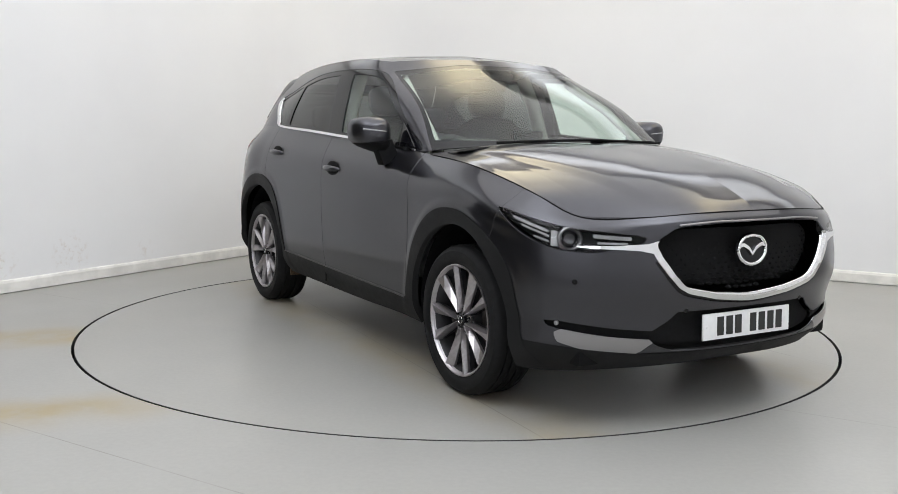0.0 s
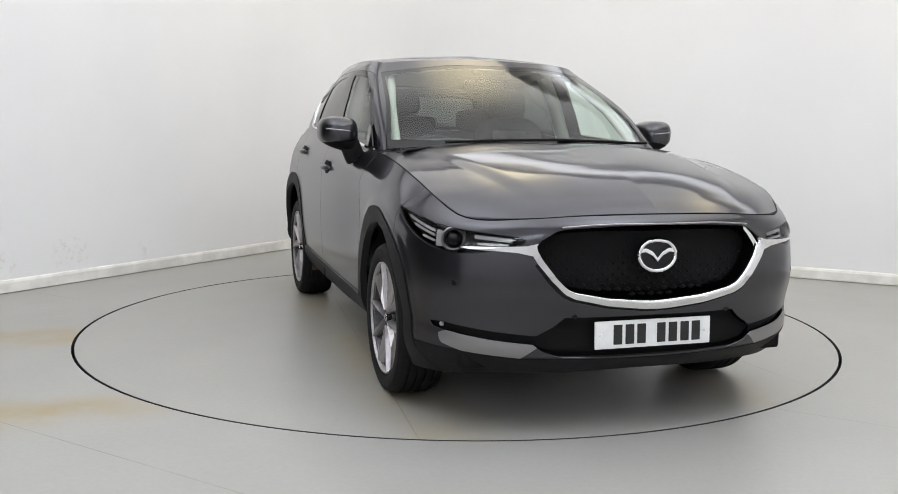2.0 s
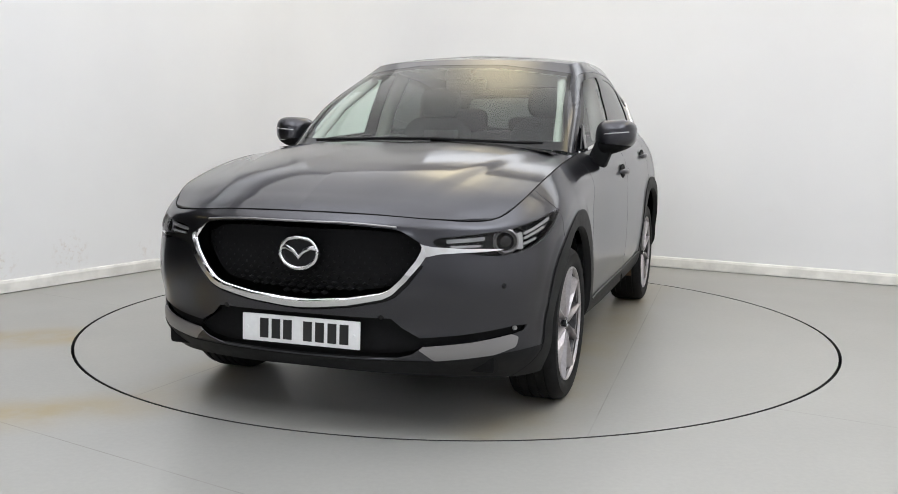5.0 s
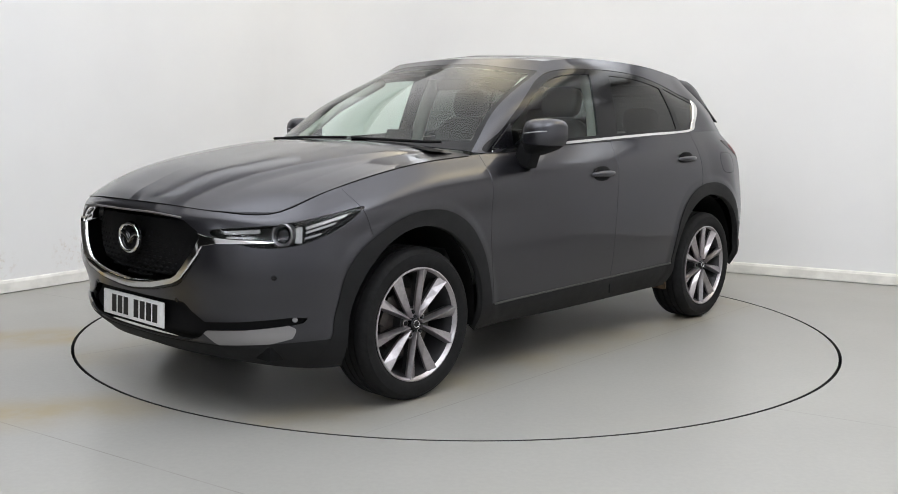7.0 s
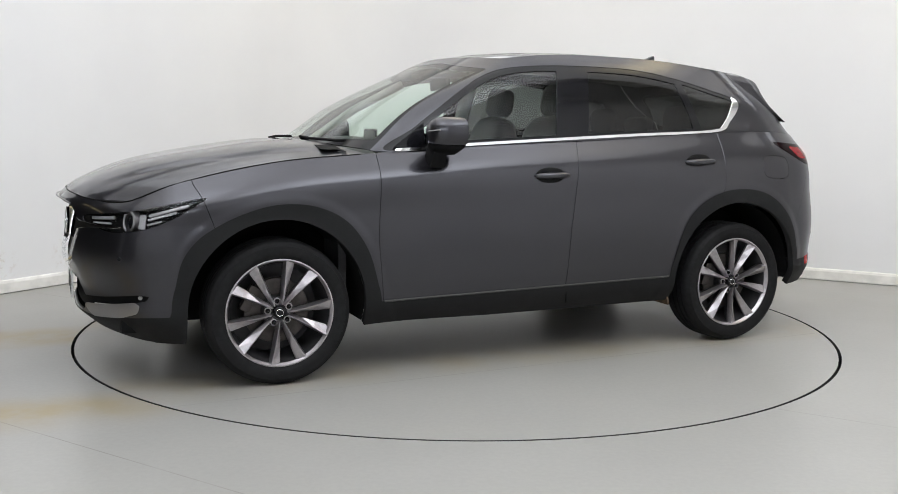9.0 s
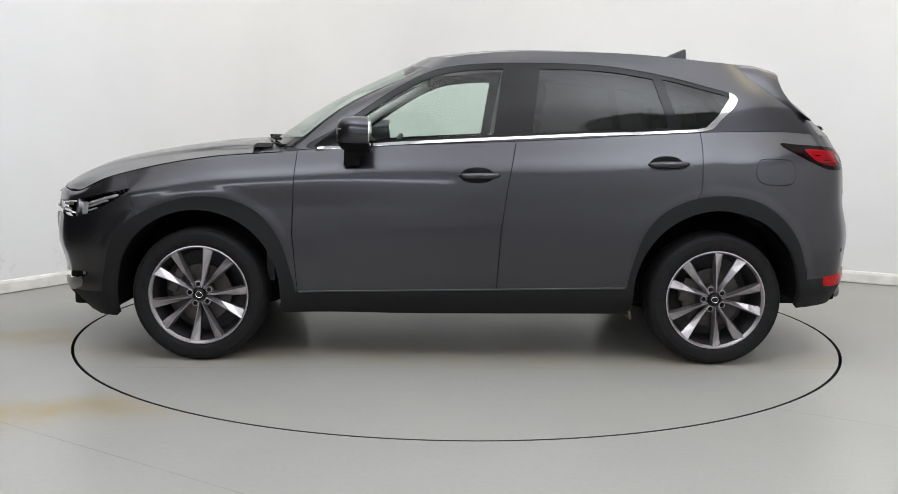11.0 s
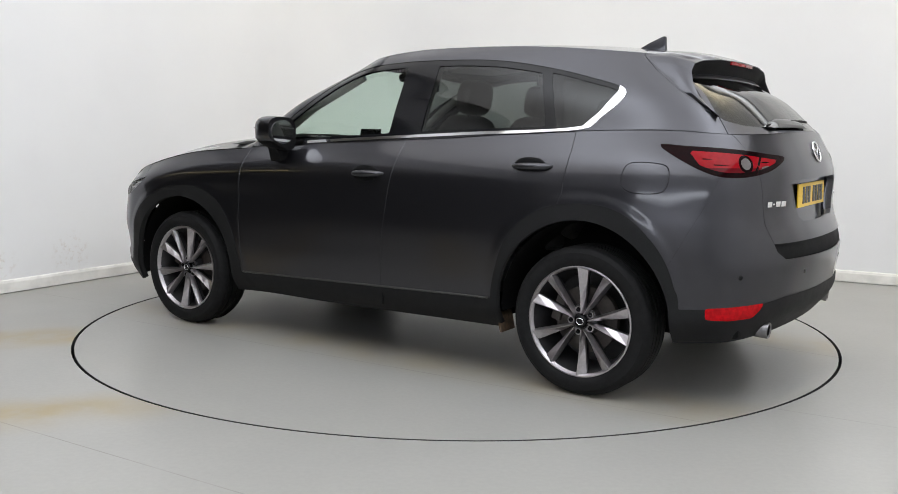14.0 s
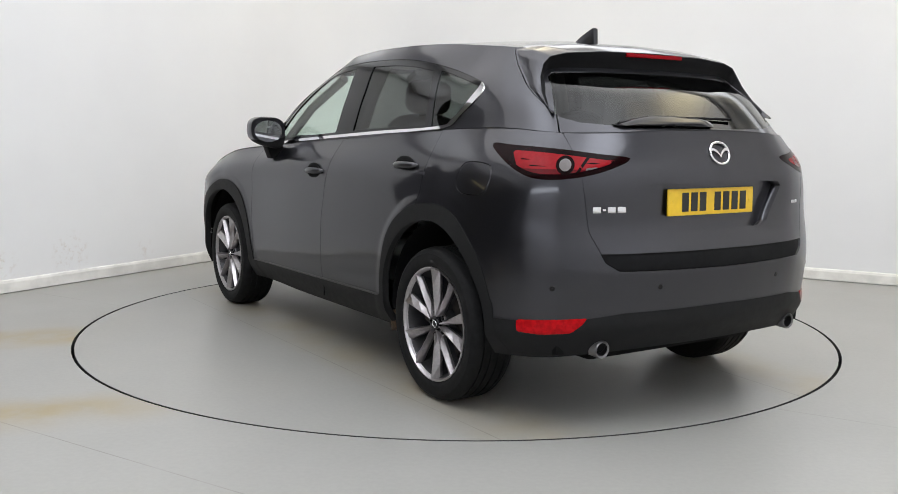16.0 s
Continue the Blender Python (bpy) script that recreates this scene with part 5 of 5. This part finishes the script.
def spoiler():
    """A roof edge that overhangs the rear window and runs down both its sides."""
    glass = [(0, 1.474), (.30, 1.472), (.50, 1.468), (.555, 1.456), (.583, 1.435), (.602, 1.395), (.622, 1.35), (.640, 1.31), (.648, 1.285)]
    tip = [(-1.772, 0, 1.560), (-1.765, .30, 1.555), (-1.742, .49, 1.541), (-1.728, .566, 1.523), (-1.725, .598, 1.490), (-1.742, .626, 1.435), (-1.785, .650, 1.37), (-1.840, .668, 1.317), (-1.885, .674, 1.284)]
    root = [(-1.46, 0, 1.626), (-1.46, .30, 1.614), (-1.47, .50, 1.592), (-1.490, .585, 1.570), (-1.520, .640, 1.540), (-1.60, .655, 1.475), (-1.71, .668, 1.395), (-1.80, .672, 1.335), (-1.870, .672, 1.288)]
    skin = np.array([p for p in CABIN.P if p[0] < -1.4])
    for i in range(3, 9):      # the outer edge lies on the seam of the tailgate
        z = root[i][2]
        x = -hatch_seam(np.array([(0, 0, z)]))[0] - .006
        k = np.argmin(np.hypot(skin[:, 0] - x, skin[:, 2] - z))
        root[i] = (x, skin[k, 1] + .003, z)
    stages = np.linspace(0, 8, 45)
    rows = []
    for u in stages:
        at = lambda pts, k: float(np.interp(u, range(9), [p[k] for p in pts]))
        g = Vector((0, at(glass, 0), at(glass, 1)))
        g.x = back_x(g.y, g.z) + .02
        t, r = Vector([at(tip, k) for k in range(3)]), Vector([at(root, k) for k in range(3)])
        up = Vector((-.2, .55 * min(1, u / 4), .8)).normalized()
        lean = (t - r).normalized()
        swell = .012 * min(1, (8 - u) / 3)
        rows.append([r - up * .004, r * .5 + t * .5 + up * swell, r * .15 + t * .85 + up * swell * .6, t, t - up * .004 - lean * .001, t * .92 + g * .08 - up * .004, t * .5 + g * .5, g])
    rows = [[Vector((p.x, -p.y, p.z)) for p in q] for q in rows[:0:-1]] + rows
    bm = bmesh.new()
    rings = [[bm.verts.new(p) for p in q] for q in rows]
    for a, b in zip(rings, rings[1:]):
        for j in range(7):
            f = bm.faces.new((a[j], a[j + 1], b[j + 1], b[j]))
            f.material_index = 1 if j > 3 else 0
    bmesh.ops.recalc_face_normals(bm, faces=bm.faces)
    ob = part("spoiler", smooth(bm, 30), PAINT, tailgate, "grey roof spoiler with a black underside")
    ob.data.materials.append(BLACK)
    part("brake_light", box(.014, .34, .018, Matrix.Translation((-1.766, 0, 1.546)), .004), RED, ob, "dark red high brake light")


spoiler()


def rear_wiper():
    """A long tapered cover over the arm, lying on the foot of the rear window."""
    shape = [(-.058, 1.245), (-.045, 1.262), (.0, 1.272), (.15, 1.281), (.28, 1.278), (.38, 1.262), (.47, 1.240), (.45, 1.234), (.2, 1.238), (0, 1.234), (-.045, 1.234)]
    cy, cz = .16, 1.252
    bm = bmesh.new()
    rings = []
    for shrink, out in ((1.0, -.004), (1.0, .012), (.93, .019), (.75, .023)):
        rings.append([])
        for y, z in shape:
            yy, zz = cy + (y - cy) * shrink, cz + (z - cz) * (1 - (1 - shrink) * 1.8)
            rings[-1].append(bm.verts.new((back_x(yy, zz) - out, yy, zz)))
    for a, b in zip(rings, rings[1:]):
        for j in range(len(a)):
            k = (j + 1) % len(a)
            bm.faces.new((a[j], a[k], b[k], b[j]))
    bm.faces.new(rings[-1])
    bmesh.ops.recalc_face_normals(bm, faces=bm.faces)
    ob = part("rear_wiper", smooth(bm, 35), GLOSSB, tailgate, "black rear wiper under a tapered cover")
    blade = [(back_x(y, z) - .012, y, z) for y, z in ((.45, 1.246), (.30, 1.262), (.1, 1.27), (-.1, 1.272), (-.2, 1.268))]
    part("wiper_blade", tube(blade, .006, 6), BLACK, ob, "thin rubber blade")


rear_wiper()
# thin black bar draws the crease's shade on the tailgate
RB = [(-2.168, y, .795) for y in np.linspace(-.34, .34, 9)]
part("gate_crease_shade", tube(RB, .004, 6), GLOSSB, tailgate, "dark bar for the shade of the crease below the number plate")

# ---- inside the car ----
def seat(y, x=-.18):
    ob = part("front_seat", superball(.27, .25, .09, .5), SEAT, car, "black leather front seat")
    ob.data.transform(Matrix.Translation((x + .18, y, .66)))
    back = superball(.085, .245, .34, .5)
    bmesh.ops.transform(back, matrix=Matrix.Translation((x - .14, y, .96)) @ pose(0, 0, 0, 0, -16, 0), verts=back.verts)
    part("backrest", smooth(back, 60), SEAT, ob)
    hd = superball(.055, .135, .095, .6)
    bmesh.ops.transform(hd, matrix=Matrix.Translation((x - .25, y, 1.385)) @ pose(0, 0, 0, 0, -10, 0), verts=hd.verts)
    part("headrest", smooth(hd, 60), SEAT, ob)
    for d in (-.06, .06):
        part("headrest_post", tube([(x - .235, y + d, 1.20), (x - .25, y + d, 1.33)], .007), CHROME, ob, "steel headrest post")
    for v in ob.data.polygons:
        v.use_smooth = True


seat(.37), seat(-.37)
bench = part("rear_bench", superball(.24, .62, .09, .45), SEAT, car, "black leather rear bench")
bench.data.transform(Matrix.Translation((-.85, 0, .68)))
bb = superball(.08, .62, .29, .45)
bmesh.ops.transform(bb, matrix=Matrix.Translation((-1.16, 0, .92)) @ pose(0, 0, 0, 0, -20, 0), verts=bb.verts)
part("bench_backrest", smooth(bb, 60), SEAT, bench)
for y, h in ((.42, .09), (0, .06), (-.42, .09)):
    hd = superball(.045, .13, h, .6)
    bmesh.ops.transform(hd, matrix=Matrix.Translation((-1.27, y, 1.19 + h)), verts=hd.verts)
    part("headrest", smooth(hd, 60), SEAT, bench)
dash = superball(.24, .70, .16, .45)
bmesh.ops.transform(dash, matrix=Matrix.Translation((.76, 0, .965)), verts=dash.verts)
dashboard = part("dashboard", smooth(dash, 60), DASH, car, "dark soft-touch dashboard")
part("centre_screen", box(.015, .20, .10, Matrix.Translation((.60, 0, 1.16)) @ pose(0, 0, 0, 0, -8, 0), .006), GLOSSB, dashboard, "black centre screen")
cowl = superball(.10, .18, .06, .6)
bmesh.ops.transform(cowl, matrix=Matrix.Translation((.62, -.37, 1.105)), verts=cowl.verts)
part("instrument_hood", smooth(cowl, 60), DASH, dashboard)
wheel_m = Matrix.Translation((.43, -.37, 1.00)) @ pose(0, 0, 0, 0, -24, 0)
rimpts = [wheel_m @ Vector((0, .185 * math.cos(a), .185 * math.sin(a))) for a in np.linspace(0, 6.283, 40, endpoint=False)]
sw = part("steering_wheel", tube(rimpts, .016, 8, True), SEAT, car, "black leather steering wheel")
part("wheel_hub", box(.05, .13, .11, wheel_m, .02), DASH, sw)
part("wheel_spoke", box(.02, .34, .035, wheel_m, .008), SILVER, sw, "grey spoke of the steering wheel")
mirror_in = part("rear_view_mirror", box(.03, .25, .065, Matrix.Translation((.16, 0, 1.475)), .014, 3), BLACK, car, "black rear-view mirror")
part("sensor_housing", box(.12, .16, .045, Matrix.Translation((.26, 0, 1.540)) @ pose(0, 0, 0, 0, 24, 0), .014, 3), BLACK, mirror_in, "black camera housing behind the windscreen")
part("cabin_floor", join(box(1.66, 1.5, .04, Matrix.Translation((0, 0, .42))), box(1.3, .96, .04, Matrix.Translation((-1.40, 0, .72))),
                         box(.04, 1.5, .7, Matrix.Translation((1.0, 0, .75)))), DASH, car, "dark carpet and bulkhead")
for s in (1, -1):
    part("sun_visor", box(.17, .36, .018, Matrix.Translation((.02, s * .33, 1.585)) @ pose(0, 0, 0, 0, 8, 0), .006), LINER, car, "pale folded sun visor")
    part("pillar_lining", tube([(.81, s * .70, 1.10), (.49, s * .650, 1.33), (.18, s * .580, 1.50)], .026, 8), LINER, car, "pale pillar lining")
    part("pillar_lining", tube([(-.27, s * .735, 1.12), (-.31, s * .68, 1.36), (-.34, s * .60, 1.56)], .045, 8), LINER, car, "pale pillar lining")


# ---- what moves: the turntable carries the car round ----
TURN = [(0.0, -59.19), (0.5, -59.94), (1.0, -62.30), (1.5, -66.3), (2.0, -71.94), (2.5, -77.95), (3.0, -84.1), (3.5, -90.15), (4.0, -96.3), (4.5, -102.35), (5.0, -108.5), (5.5, -114.45), (6.0, -120.35),
        (6.5, -126.2), (7.0, -132.1), (7.5, -138.05), (8.0, -144.0), (8.5, -149.85), (9.0, -155.75), (9.5, -161.6), (10.0, -167.4), (10.5, -173.2), (11.0, -178.95), (11.5, -184.75), (12.0, -190.4),
        (12.5, -196.15), (13.0, -201.95), (13.5, -207.65), (14.0, -213.45), (14.5, -219.2), (15.0, -225.05), (15.5, -230.9), (16.0, -236.8)]


def motions():
    walk(table, [(t, pose(HUB.x, HUB.y, 0, 0, 0, a)) for t, a in TURN])
    walk(car, [(t, pose(0, 0, 0, 0, 0, a) @ pose(0.009, 0.103, 0.008)) for t, a in TURN])


motions()
